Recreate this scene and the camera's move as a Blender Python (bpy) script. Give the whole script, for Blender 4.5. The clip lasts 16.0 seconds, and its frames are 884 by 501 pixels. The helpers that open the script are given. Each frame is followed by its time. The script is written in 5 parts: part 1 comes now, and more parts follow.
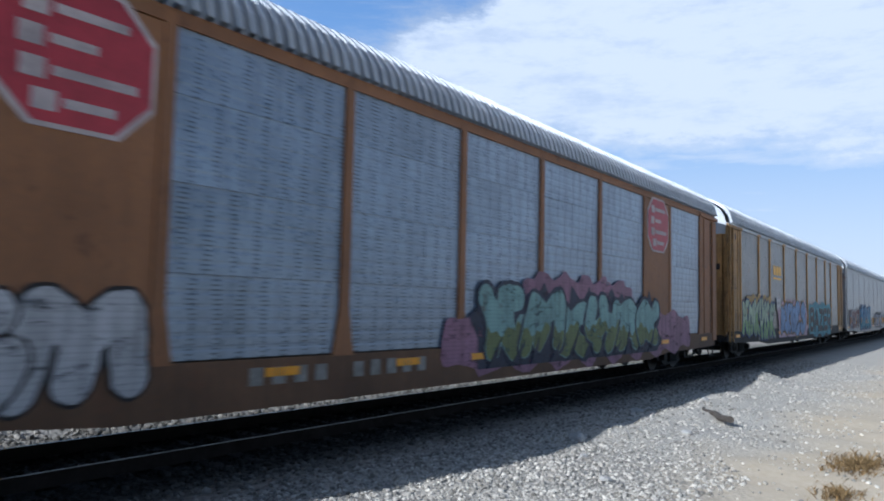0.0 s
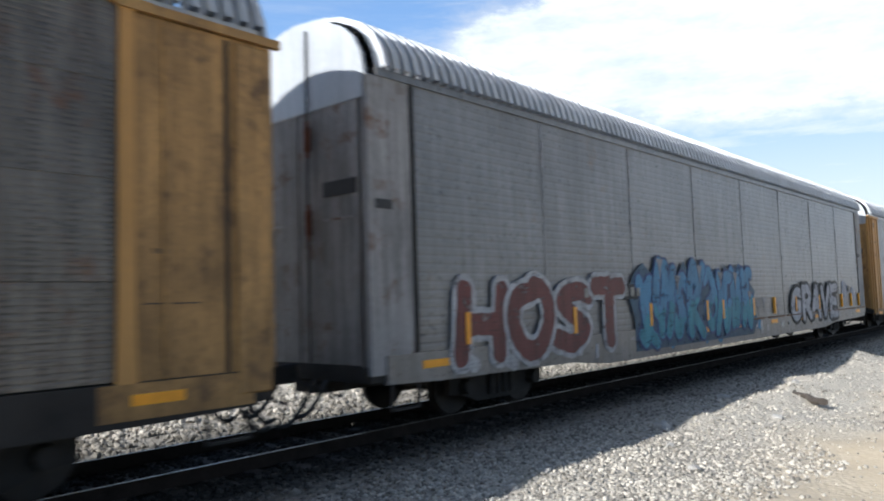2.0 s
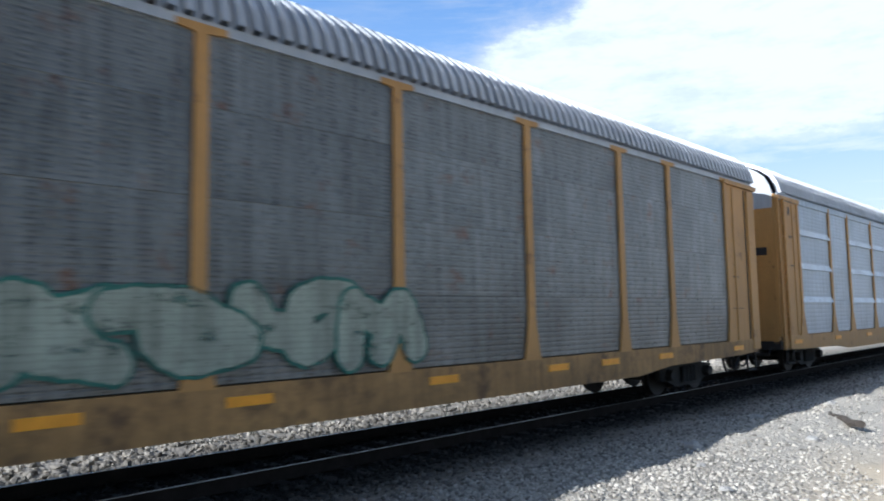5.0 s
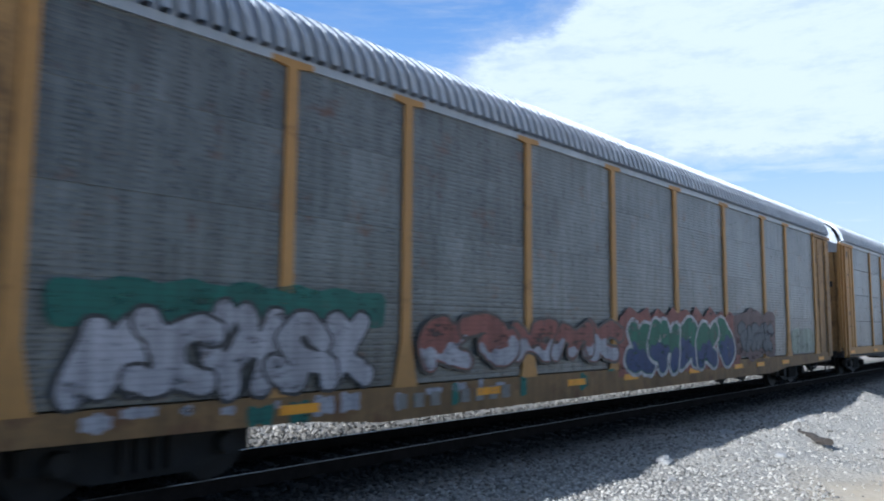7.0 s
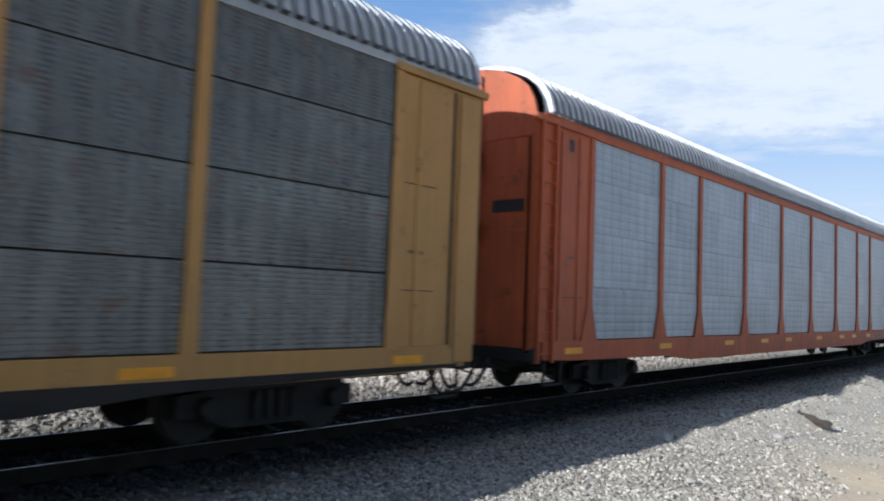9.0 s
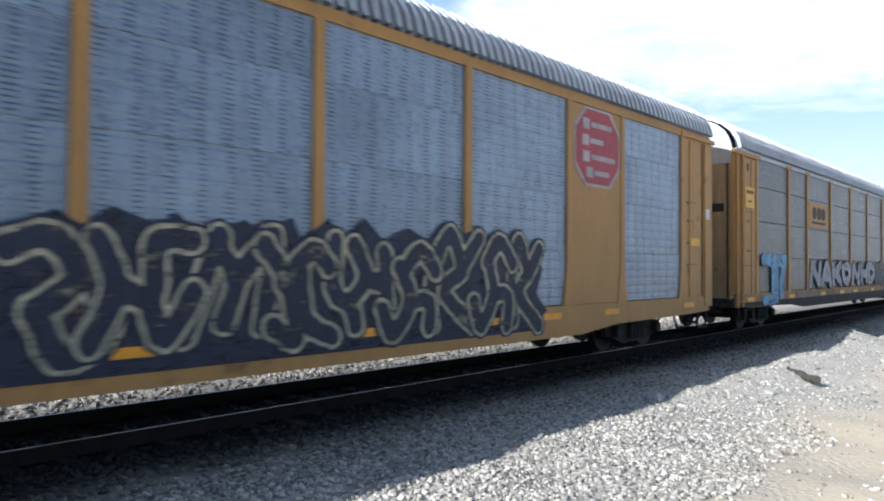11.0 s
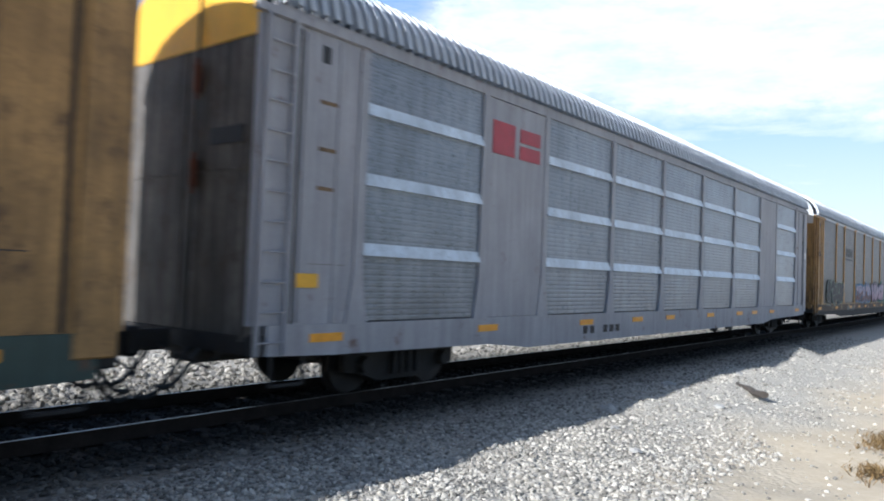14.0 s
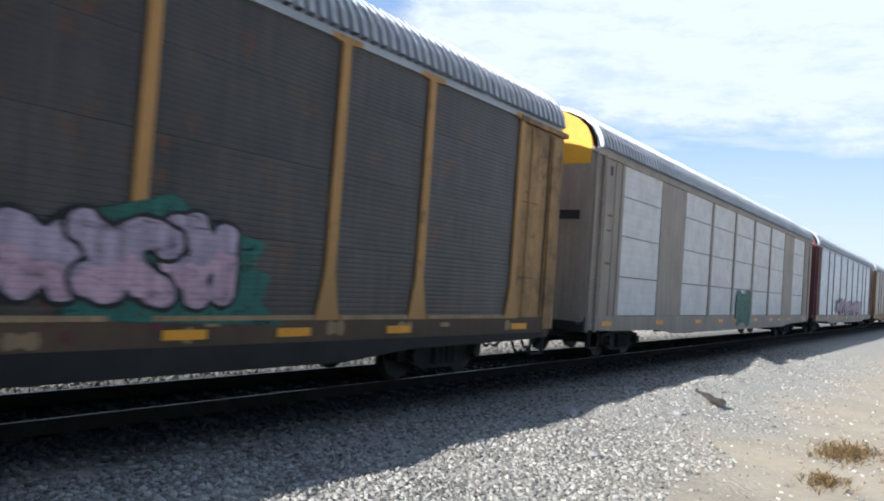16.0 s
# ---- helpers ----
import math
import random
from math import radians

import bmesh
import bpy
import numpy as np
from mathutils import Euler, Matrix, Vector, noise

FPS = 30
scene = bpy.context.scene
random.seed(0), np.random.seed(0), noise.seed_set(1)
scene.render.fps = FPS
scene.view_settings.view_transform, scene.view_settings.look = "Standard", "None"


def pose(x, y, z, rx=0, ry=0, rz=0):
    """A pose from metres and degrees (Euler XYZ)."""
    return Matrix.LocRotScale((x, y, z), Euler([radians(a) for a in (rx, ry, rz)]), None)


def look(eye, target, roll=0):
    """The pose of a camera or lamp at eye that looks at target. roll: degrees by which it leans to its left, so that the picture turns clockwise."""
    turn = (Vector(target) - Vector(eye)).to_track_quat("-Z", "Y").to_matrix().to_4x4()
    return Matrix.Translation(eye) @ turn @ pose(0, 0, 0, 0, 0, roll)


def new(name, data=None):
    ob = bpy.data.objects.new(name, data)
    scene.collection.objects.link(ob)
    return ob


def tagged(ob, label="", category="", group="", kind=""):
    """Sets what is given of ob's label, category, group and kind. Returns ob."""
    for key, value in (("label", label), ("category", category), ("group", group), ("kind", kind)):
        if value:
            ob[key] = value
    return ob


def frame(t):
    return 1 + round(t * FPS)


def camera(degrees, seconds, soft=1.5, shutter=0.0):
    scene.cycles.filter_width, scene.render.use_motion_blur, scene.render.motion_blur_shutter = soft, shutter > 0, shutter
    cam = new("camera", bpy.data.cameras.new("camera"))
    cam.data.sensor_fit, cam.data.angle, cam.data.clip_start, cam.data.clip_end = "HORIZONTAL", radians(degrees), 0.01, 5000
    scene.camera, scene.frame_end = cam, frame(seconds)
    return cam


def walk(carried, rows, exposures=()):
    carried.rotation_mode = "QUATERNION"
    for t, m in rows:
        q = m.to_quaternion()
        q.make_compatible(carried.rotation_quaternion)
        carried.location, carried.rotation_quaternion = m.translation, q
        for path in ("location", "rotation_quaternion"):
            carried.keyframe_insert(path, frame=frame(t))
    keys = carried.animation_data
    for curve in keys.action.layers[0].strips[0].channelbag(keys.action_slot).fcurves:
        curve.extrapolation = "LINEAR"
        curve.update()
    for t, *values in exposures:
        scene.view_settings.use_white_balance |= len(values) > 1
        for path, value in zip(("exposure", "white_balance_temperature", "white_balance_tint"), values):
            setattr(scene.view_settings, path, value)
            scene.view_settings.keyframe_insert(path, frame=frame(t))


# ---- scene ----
# World: x along the track (the train comes from +x), y across it, z up; the near rail is y = 0, rail top z = 0.
cam = camera(62.25, 16.0, soft=1.9, shutter=0.12)
EYE = (0.0, -7.76, 1.786)
# seconds, yaw, pitch, roll of the hand-held camera
TURNS = [
    (0.0, -54.00, 4.31, -1.28),
    (0.5, -52.32, 3.25, 0.57),
    (1.0, -50.19, 3.09, -2.26),
    (1.5, -49.01, 2.35, -1.91),
    (2.0, -48.31, 4.01, 1.79),
    (2.5, -48.14, 7.51, 0.61),
    (3.0, -47.00, 6.60, 0.55),
    (3.5, -46.04, 4.36, 0.36),
    (4.0, -45.90, 4.72, 1.26),
    (6.5, -47.13, 5.75, -0.34),
    (7.0, -47.95, 5.83, -0.46),
    (7.5, -49.31, 5.58, 0.77),
    (8.0, -48.09, 5.51, -0.83),
    (10.5, -47.65, 1.86, -3.09),
    (11.0, -48.30, 1.23, -0.34),
    (11.5, -45.85, 0.44, -1.12),
    (12.0, -47.42, 1.15, -2.83),
    (12.5, -47.82, 1.38, -0.73),
    (13.0, -49.65, 1.47, -1.13),
    (13.5, -50.92, 2.05, -2.17),
    (14.0, -51.44, 1.88, -2.16),
    (14.5, -52.57, 2.46, -2.06),
    (15.0, -53.98, 3.78, -1.44),
    (15.5, -54.47, 1.97, -2.79),
    (16.0, -53.98, 1.95, -4.15)]
walk(cam, [(t, pose(*EYE, 90 + p, r, y)) for t, y, p, r in TURNS],
     exposures=[(0.0, 0.12, 5350, 10), (0.5, 0.16, 5350, 10), (1.0, 0.10, 5650, 10), (1.5, 0.42, 5800, 10), (2.0, 0.55, 6000, 10), (2.5, 0.38, 5350, 10), (3.0, 0.30, 5350, 10), (3.5, 0.30, 5700, 10), (4.0, 0.64, 5800, 10),
                (6.5, 0.28, 5250, 10), (7.5, 0.36, 5350, 10), (8.0, 0.22, 5850, 10), (10.5, 0.48, 5650, 10), (11.0, 0.68, 5650, 10), (11.5, 0.72, 6150, 10), (12.3, 1.10, 5950, 10), (13.5, 0.84, 5700, 10),
                (14.0, 0.60, 5650, 10), (14.5, 0.42, 5600, 10), (15.0, 0.28, 5550, 10), (15.5, 0.28, 5600, 10), (16.0, 0.40, 5700, 10)])

# ---- light ----
SUN_TO = Vector((-1.75, 0.525, 1.0)).normalized()
elevation = math.asin(SUN_TO.z)
world = bpy.data.worlds.new("world")
scene.world = world
world.use_nodes = True
wn = world.node_tree
sky = wn.nodes.new("ShaderNodeTexSky")
sky.sky_type = "NISHITA"
sky.sun_disc = False
sky.sun_elevation = elevation
sky.sun_rotation = math.atan2(SUN_TO.x, SUN_TO.y)
sky.air_density, sky.dust_density, sky.ozone_density = 1.0, 0.6, 2.0
bg = wn.nodes["Background"]
bg.inputs["Strength"].default_value = 0.08
wn.links.new(sky.outputs["Color"], bg.inputs["Color"])
sun = new("sun", bpy.data.lights.new("sun", "SUN"))
sun.data.energy, sun.data.angle, sun.data.color = 4.8, radians(0.53), (1.0, 0.95, 0.87)
sun.matrix_basis = look(SUN_TO * 60, (0, 0, 0))


# ---- materials ----
def rgb(r, g, b):
    """Linear colour from 0..255 screen values."""
    return tuple(((c / 255 + 0.055) / 1.055) ** 2.4 if c > 10 else c / 255 / 12.92 for c in (r, g, b))


def material(name, col, rough=0.6, metal=0.0, vary=0.25, scale=1.2, grain=18.0, bump=0.15, streak=0.0, rust=0.0, rust_col=(0.13, 0.055, 0.025), spec=0.5, island=False, stretch=(1, 1, 1), per_object=0.0, dash=0.0, scratch=0.0, soot_shade=False, worn=False):
    """A worn surface: base colour, large stains, fine grain, downward streaks, rust blotches, relief."""
    m = bpy.data.materials.new(name)
    m.use_nodes = True
    n, l = m.node_tree.nodes, m.node_tree.links
    b = n["Principled BSDF"]
    b.inputs["Roughness"].default_value, b.inputs["Metallic"].default_value = rough, metal
    b.inputs["Specular IOR Level"].default_value = spec
    co = n.new("ShaderNodeTexCoord")
    mp = n.new("ShaderNodeMapping")
    mp.inputs["Scale"].default_value = stretch
    l.new(co.outputs["Object"], mp.inputs["Vector"])
    info = n.new("ShaderNodeObjectInfo")
    off = n.new("ShaderNodeVectorMath")
    off.operation = "SCALE"
    off.inputs[0].default_value = (37.0, 11.0, 23.0)
    l.new(info.outputs["Random"], off.inputs["Scale"])
    add = n.new("ShaderNodeVectorMath")
    l.new(mp.outputs["Vector"], add.inputs[0])
    l.new(off.outputs["Vector"], add.inputs[1])

    def tex(sc, detail, rough_=0.6, squash=None):
        t = n.new("ShaderNodeTexNoise")
        t.inputs["Scale"].default_value, t.inputs["Detail"].default_value, t.inputs["Roughness"].default_value = sc, detail, rough_
        src = add.outputs["Vector"]
        if squash:
            s = n.new("ShaderNodeVectorMath")
            s.operation = "MULTIPLY"
            s.inputs[1].default_value = squash
            l.new(src, s.inputs[0])
            src = s.outputs["Vector"]
        l.new(src, t.inputs["Vector"])
        return t.outputs["Fac"]

    def ramp(fac, lo, hi, a, c):
        r = n.new("ShaderNodeMapRange")
        r.inputs["From Min"].default_value, r.inputs["From Max"].default_value = lo, hi
        r.inputs["To Min"].default_value, r.inputs["To Max"].default_value = a, c
        l.new(fac, r.inputs["Value"])
        return r.outputs["Result"]

    def scaled(colour, fac):
        s = n.new("ShaderNodeVectorMath")
        s.operation = "SCALE"
        if isinstance(colour, tuple):
            s.inputs[0].default_value = colour
        else:
            l.new(colour, s.inputs[0])
        l.new(fac, s.inputs["Scale"])
        return s.outputs["Vector"]

    def mixed(a, colour, fac):
        x = n.new("ShaderNodeMix")
        x.data_type = "RGBA"
        l.new(fac, x.inputs["Factor"])
        l.new(a, x.inputs["A"])
        x.inputs["B"].default_value = (*colour, 1)
        return x.outputs["Result"]

    c = scaled(tuple(col), ramp(tex(scale, 4), 0.3, 0.7, 1 - vary, 1 + vary))
    fine = tex(grain, 5, 0.7)
    c = scaled(c, ramp(fine, 0.3, 0.7, 1 - vary * 0.6, 1 + vary * 0.6))
    if per_object:
        c = scaled(c, ramp(info.outputs["Random"], 0, 1, 1 - per_object, 1 + per_object))
    if island:
        geo = n.new("ShaderNodeNewGeometry")
        c = scaled(c, ramp(geo.outputs["Random Per Island"], 0, 1, 0.38, 1.45))
    if streak:
        c = scaled(c, ramp(tex(5.0, 3, 0.6, (1.6, 1.6, 0.12)), 0.35, 0.65, 1 - streak, 1 + streak * 0.5))
    if soot_shade:
        # soot, and the train's shade painted into the stone, darker towards the rails
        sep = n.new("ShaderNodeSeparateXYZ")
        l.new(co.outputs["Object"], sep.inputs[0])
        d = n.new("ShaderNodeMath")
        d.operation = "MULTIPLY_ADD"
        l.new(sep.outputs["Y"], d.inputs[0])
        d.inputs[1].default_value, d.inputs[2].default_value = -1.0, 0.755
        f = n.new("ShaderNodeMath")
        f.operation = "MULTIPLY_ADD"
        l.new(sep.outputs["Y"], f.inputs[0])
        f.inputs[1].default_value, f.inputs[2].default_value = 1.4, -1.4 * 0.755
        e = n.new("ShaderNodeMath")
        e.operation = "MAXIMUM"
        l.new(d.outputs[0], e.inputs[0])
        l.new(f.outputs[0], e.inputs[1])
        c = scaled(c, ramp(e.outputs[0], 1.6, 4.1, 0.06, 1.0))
    if dash:
        # columns of small ventilation slots, uneven with dirt
        axes = n.new("ShaderNodeSeparateXYZ")
        l.new(add.outputs["Vector"], axes.inputs[0])

        def calc(op, a, k):
            x = n.new("ShaderNodeMath")
            x.operation = op
            for i_, v_ in enumerate((a, k)):
                if isinstance(v_, (int, float)):
                    x.inputs[i_].default_value = v_
                else:
                    l.new(v_, x.inputs[i_])
            return x.outputs[0]

        slots = ramp(calc("FRACT", calc("MULTIPLY", axes.outputs["Z"], 18.0), 0), 0.60, 0.66, 0, 1)
        patchy = tex(1.0, 3, 0.6, (6.0, 1.0, 1.6))
        jitter = tex(1.0, 1, 0.5, (2.0, 1.0, 19.0))
        saw = calc("FRACT", calc("ADD", calc("MULTIPLY", axes.outputs["X"], 2.9), calc("MULTIPLY", jitter, 0.35)), 0)
        cols = ramp(calc("ADD", saw, calc("MULTIPLY", patchy, 1.3)), 1.34, 1.40, 0, 1)
        both = n.new("ShaderNodeMath")
        both.operation = "MULTIPLY"
        l.new(slots, both.inputs[0])
        l.new(cols, both.inputs[1])
        c = scaled(c, ramp(both.outputs[0], 0, 1, 1, 1 - dash))
    if scratch:
        c = mixed(c, (0.55, 0.56, 0.58), ramp(tex(1.0, 3, 0.6, (0.9, 1.0, 34.0)), 0.66 - scratch * 0.04, 0.69, 0, 0.8))
    if rust:
        c = mixed(c, rust_col, ramp(tex(2.3, 6, 0.7), 0.62 - rust * 0.2, 0.72 - rust * 0.1, 0, 0.85))
    if worn:
        # thin paint: the sheet shows through in flakes; ridge shade painted as darker rows
        ax = n.new("ShaderNodeSeparateXYZ")
        l.new(co.outputs["Object"], ax.inputs[0])
        row = n.new("ShaderNodeMath")
        row.operation = "MULTIPLY"
        l.new(ax.outputs["Z"], row.inputs[0])
        row.inputs[1].default_value = 15.0
        saw = n.new("ShaderNodeMath")
        saw.operation = "FRACT"
        l.new(row.outputs[0], saw.inputs[0])
        c = scaled(c, ramp(saw.outputs[0], 0.62, 0.80, 1.0, 0.88))
        thin = n.new("ShaderNodeMath")
        thin.operation = "MULTIPLY"
        l.new(ramp(tex(2.2, 6, 0.72, (1.0, 1.0, 2.2)), 0.33, 0.45, 0.25, 1.0), thin.inputs[0])
        l.new(ramp(tex(9.0, 4, 0.7, (0.6, 1.0, 2.5)), 0.30, 0.40, 0.45, 1.0), thin.inputs[1])
        l.new(thin.outputs[0], b.inputs["Alpha"])
    l.new(c, b.inputs["Base Color"])
    l.new(ramp(fine, 0.3, 0.7, max(rough - 0.12, 0.05), min(rough + 0.12, 1)), b.inputs["Roughness"])
    if bump:
        bp = n.new("ShaderNodeBump")
        bp.inputs["Strength"].default_value, bp.inputs["Distance"].default_value = bump, 0.02
        l.new(fine, bp.inputs["Height"])
        l.new(bp.outputs["Normal"], b.inputs["Normal"])
    return m


ROOF = material("galvanised_roof", (0.43, 0.45, 0.475), 0.45, 0.25, 0.12, 0.8, 14, 0.05, streak=0.1)
DARK = material("sooty_steel", (0.026, 0.023, 0.021), 0.75, 0.2, 0.35, 2.0, 20, 0.3)
WHEEL = material("worn_wheel_steel", (0.035, 0.03, 0.028), 0.55, 0.5, 0.3, 3.0, 20, 0.1)
RUBBER = material("black_rubber_hose", (0.02, 0.02, 0.02), 0.6, 0, 0.2, 4, 30, 0.1)
SEAM = material("dark_panel_gap", (0.012, 0.012, 0.012), 0.8, 0, 0.1, 4, 30, 0.0)
PALE = material("pale_panel_strip", (0.52, 0.58, 0.64), 0.35, 0.15, 0.2, 1.0, 14, 0.05, streak=0.2)
REFLECT = material("orange_reflector_tape", (0.85, 0.36, 0.01), 0.4, 0, 0.12, 5, 30, 0.0)
MARK = material("off_white_stencil", (0.24, 0.23, 0.21), 0.7, 0, 0.3, 5, 30, 0.0)
MARK_DIM = material("faded_brown_stencil", (0.17, 0.105, 0.05), 0.7, 0, 0.4, 8, 30, 0.0)
MARK_DARK = material("dark_stencil", (0.05, 0.04, 0.035), 0.7, 0, 0.3, 5, 30, 0.0)
RUST = material("rusty_iron", (0.12, 0.04, 0.02), 0.8, 0.1, 0.3, 4, 30, 0.2)
RED_SIGN = material("faded_red_sign", (0.37, 0.03, 0.045), 0.5, 0, 0.18, 3, 20, 0.05)
WHITE = material("white_paint", (0.72, 0.71, 0.69), 0.6, 0, 0.12, 2, 20, 0.05)
EMBLEM = material("faded_emblem_white", (0.44, 0.38, 0.38), 0.6, 0, 0.25, 2, 20, 0.05)
YELLOW = material("chrome_yellow_paint", (0.80, 0.42, 0.02), 0.5, 0, 0.12, 2, 20, 0.05)
BLACK = material("black_paint", (0.02, 0.02, 0.022), 0.6, 0, 0.2, 2, 20, 0.05)
RAIL = material("rusty_rail", (0.028, 0.021, 0.017), 0.9, 0.0, 0.3, 3, 30, 0.2, spec=0.08)
RAIL_HEAD = material("polished_rail_head", (0.24, 0.22, 0.20), 0.35, 0.8, 0.15, 1.0, 30, 0.02)
SLEEPER = material("weathered_sleeper", (0.05, 0.04, 0.033), 0.9, 0, 0.35, 2, 16, 0.5, per_object=0.3)
STONE = material("grey_ballast_stone", (0.44, 0.405, 0.345), 0.9, 0, 0.15, 6, 40, 0.2, island=True, spec=0.2, soot_shade=True)
ROCK = material("pale_grey_rock", (0.40, 0.385, 0.355), 0.9, 0, 0.2, 6, 40, 0.3, spec=0.2)
WOOD = material("grey_weathered_wood", (0.075, 0.062, 0.05), 0.9, 0, 0.3, 6, 40, 0.3)
GRASS = material("dry_grass", (0.22, 0.145, 0.065), 0.9, 0, 0.2, 6, 40, 0.0, island=True, spec=0.1)


def ground_material():
    m = bpy.data.materials.new("gravel_and_sand")
    m.use_nodes = True
    n, l = m.node_tree.nodes, m.node_tree.links
    b = n["Principled BSDF"]
    b.inputs["Roughness"].default_value, b.inputs["Specular IOR Level"].default_value = 0.95, 0.15
    co = n.new("ShaderNodeTexCoord")
    sep = n.new("ShaderNodeSeparateXYZ")
    l.new(co.outputs["Object"], sep.inputs[0])

    def noise_fac(sc, det):
        t = n.new("ShaderNodeTexNoise")
        t.inputs["Scale"].default_value, t.inputs["Detail"].default_value = sc, det
        l.new(co.outputs["Object"], t.inputs["Vector"])
        return t.outputs["Fac"]

    def math_(op, a, c):
        x = n.new("ShaderNodeMath")
        x.operation = op
        for i, s in enumerate((a, c)):
            if isinstance(s, (int, float)):
                x.inputs[i].default_value = s
            else:
                l.new(s, x.inputs[i])
        return x.outputs[0]

    def rng(fac, lo, hi, a, c):
        r = n.new("ShaderNodeMapRange")
        for k, val in (("From Min", lo), ("From Max", hi), ("To Min", a), ("To Max", c)):
            r.inputs[k].default_value = val
        l.new(fac, r.inputs["Value"])
        return r.outputs["Result"]

    vor = n.new("ShaderNodeTexVoronoi")
    vor.inputs["Scale"].default_value = 19
    l.new(co.outputs["Object"], vor.inputs["Vector"])
    shade = n.new("ShaderNodeSeparateColor")
    l.new(vor.outputs["Color"], shade.inputs[0])
    grey = n.new("ShaderNodeMix")
    grey.data_type = "RGBA"
    grey.inputs["A"].default_value, grey.inputs["B"].default_value = (0.20, 0.186, 0.16, 1), (0.49, 0.452, 0.385, 1)
    l.new(shade.outputs[0], grey.inputs["Factor"])
    dust = n.new("ShaderNodeMix")
    dust.data_type = "RGBA"
    l.new(math_("MAXIMUM", rng(noise_fac(0.9, 5), 0.45, 0.65, 0, 0.6), rng(math_("ADD", sep.outputs["X"], math_("MULTIPLY", noise_fac(1.7, 5), 5.0)), 8.5, 14.0, 0, 0.85)), dust.inputs["Factor"])
    l.new(grey.outputs["Result"], dust.inputs["A"])
    dust.inputs["B"].default_value = (0.50, 0.458, 0.385, 1)
    tan = n.new("ShaderNodeMix")
    tan.data_type = "RGBA"
    l.new(noise_fac(7, 6), tan.inputs["Factor"])
    tan.inputs["A"].default_value, tan.inputs["B"].default_value = (0.47, 0.375, 0.25, 1), (0.62, 0.53, 0.395, 1)
    # sand lies away from the track, with an uneven edge
    edge = math_("ADD", sep.outputs["Y"], math_("MULTIPLY", noise_fac(0.45, 5), 3.0))
    sand = rng(edge, -4.7, -3.2, 1, 0)
    far = rng(sep.outputs["Y"], 6.0, 9.0, 0, 1)
    both = math_("MAXIMUM", sand, far)
    col = n.new("ShaderNodeMix")
    col.data_type = "RGBA"
    l.new(both, col.inputs["Factor"])
    l.new(dust.outputs["Result"], col.inputs["A"])
    l.new(tan.outputs["Result"], col.inputs["B"])
    # ballast sooty along the track, with the train's shade painted over it
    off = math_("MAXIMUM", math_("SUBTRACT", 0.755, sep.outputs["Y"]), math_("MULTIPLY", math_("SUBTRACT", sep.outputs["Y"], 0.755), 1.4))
    soot_shade = rng(math_("ADD", off, math_("MULTIPLY", noise_fac(0.8, 4), 0.8)), 1.9, 4.4, 0.06, 1.0)
    darkened = n.new("ShaderNodeVectorMath")
    darkened.operation = "SCALE"
    l.new(col.outputs["Result"], darkened.inputs[0])
    l.new(soot_shade, darkened.inputs["Scale"])
    l.new(darkened.outputs["Vector"], b.inputs["Base Color"])
    bp = n.new("ShaderNodeBump")
    bp.inputs["Strength"].default_value, bp.inputs["Distance"].default_value = 0.55, 0.05
    l.new(math_("MULTIPLY", vor.outputs["Distance"], rng(both, 0, 1, 1.0, 0.15)), bp.inputs["Height"])
    l.new(bp.outputs["Normal"], b.inputs["Normal"])
    return m


GROUND = ground_material()


# ---- mesh helpers ----
def as_mesh(name, bm):
    me = bpy.data.meshes.new(name)
    bm.normal_update()
    bm.to_mesh(me)
    bm.free()
    me.materials.append(None)
    return me


def raw_mesh(name, verts, faces):
    me = bpy.data.meshes.new(name)
    me.from_pydata([tuple(p) for p in verts], [], [tuple(q) for q in faces])
    me.polygons.foreach_set("use_smooth", np.zeros(len(me.polygons), bool))
    me.materials.append(None)
    return me


def part(name, data, mat, parent=None, label="", at=(0, 0, 0), turn=0):
    """One mesh object (a bmesh or a shared mesh) under a thing or a part."""
    me = as_mesh(name, data) if isinstance(data, bmesh.types.BMesh) else data
    ob = new(name, me)
    ob.material_slots[0].link = "OBJECT"
    ob.material_slots[0].material = mat
    ob.matrix_basis = pose(*at, 0, 0, turn)
    if parent:
        ob.parent = parent
    if label:
        ob["label"] = label
    return ob


def add_box(bm, x0, x1, y0, y1, z0, z1, bevel=0.0):
    vs = bmesh.ops.create_cube(bm, size=1)["verts"]
    for v in vs:
        v.co = Vector(((x0 + x1) / 2 + v.co.x * (x1 - x0), (y0 + y1) / 2 + v.co.y * (y1 - y0), (z0 + z1) / 2 + v.co.z * (z1 - z0)))
    if bevel:
        es = list({e for v in vs for e in v.link_edges})
        bmesh.ops.bevel(bm, geom=es, offset=bevel, segments=1, affect="EDGES")
    return bm


def box(x0, x1, y0, y1, z0, z1, bevel=0.0):
    return add_box(bmesh.new(), x0, x1, y0, y1, z0, z1, bevel)


def add_rod(bm, a, b, r, n=8):
    a, b = Vector(a), Vector(b)
    m = Matrix.Translation((a + b) / 2) @ (b - a).to_track_quat("Z", "Y").to_matrix().to_4x4()
    bmesh.ops.create_cone(bm, cap_ends=True, segments=n, radius1=r, radius2=r, depth=(b - a).length, matrix=m)
    return bm


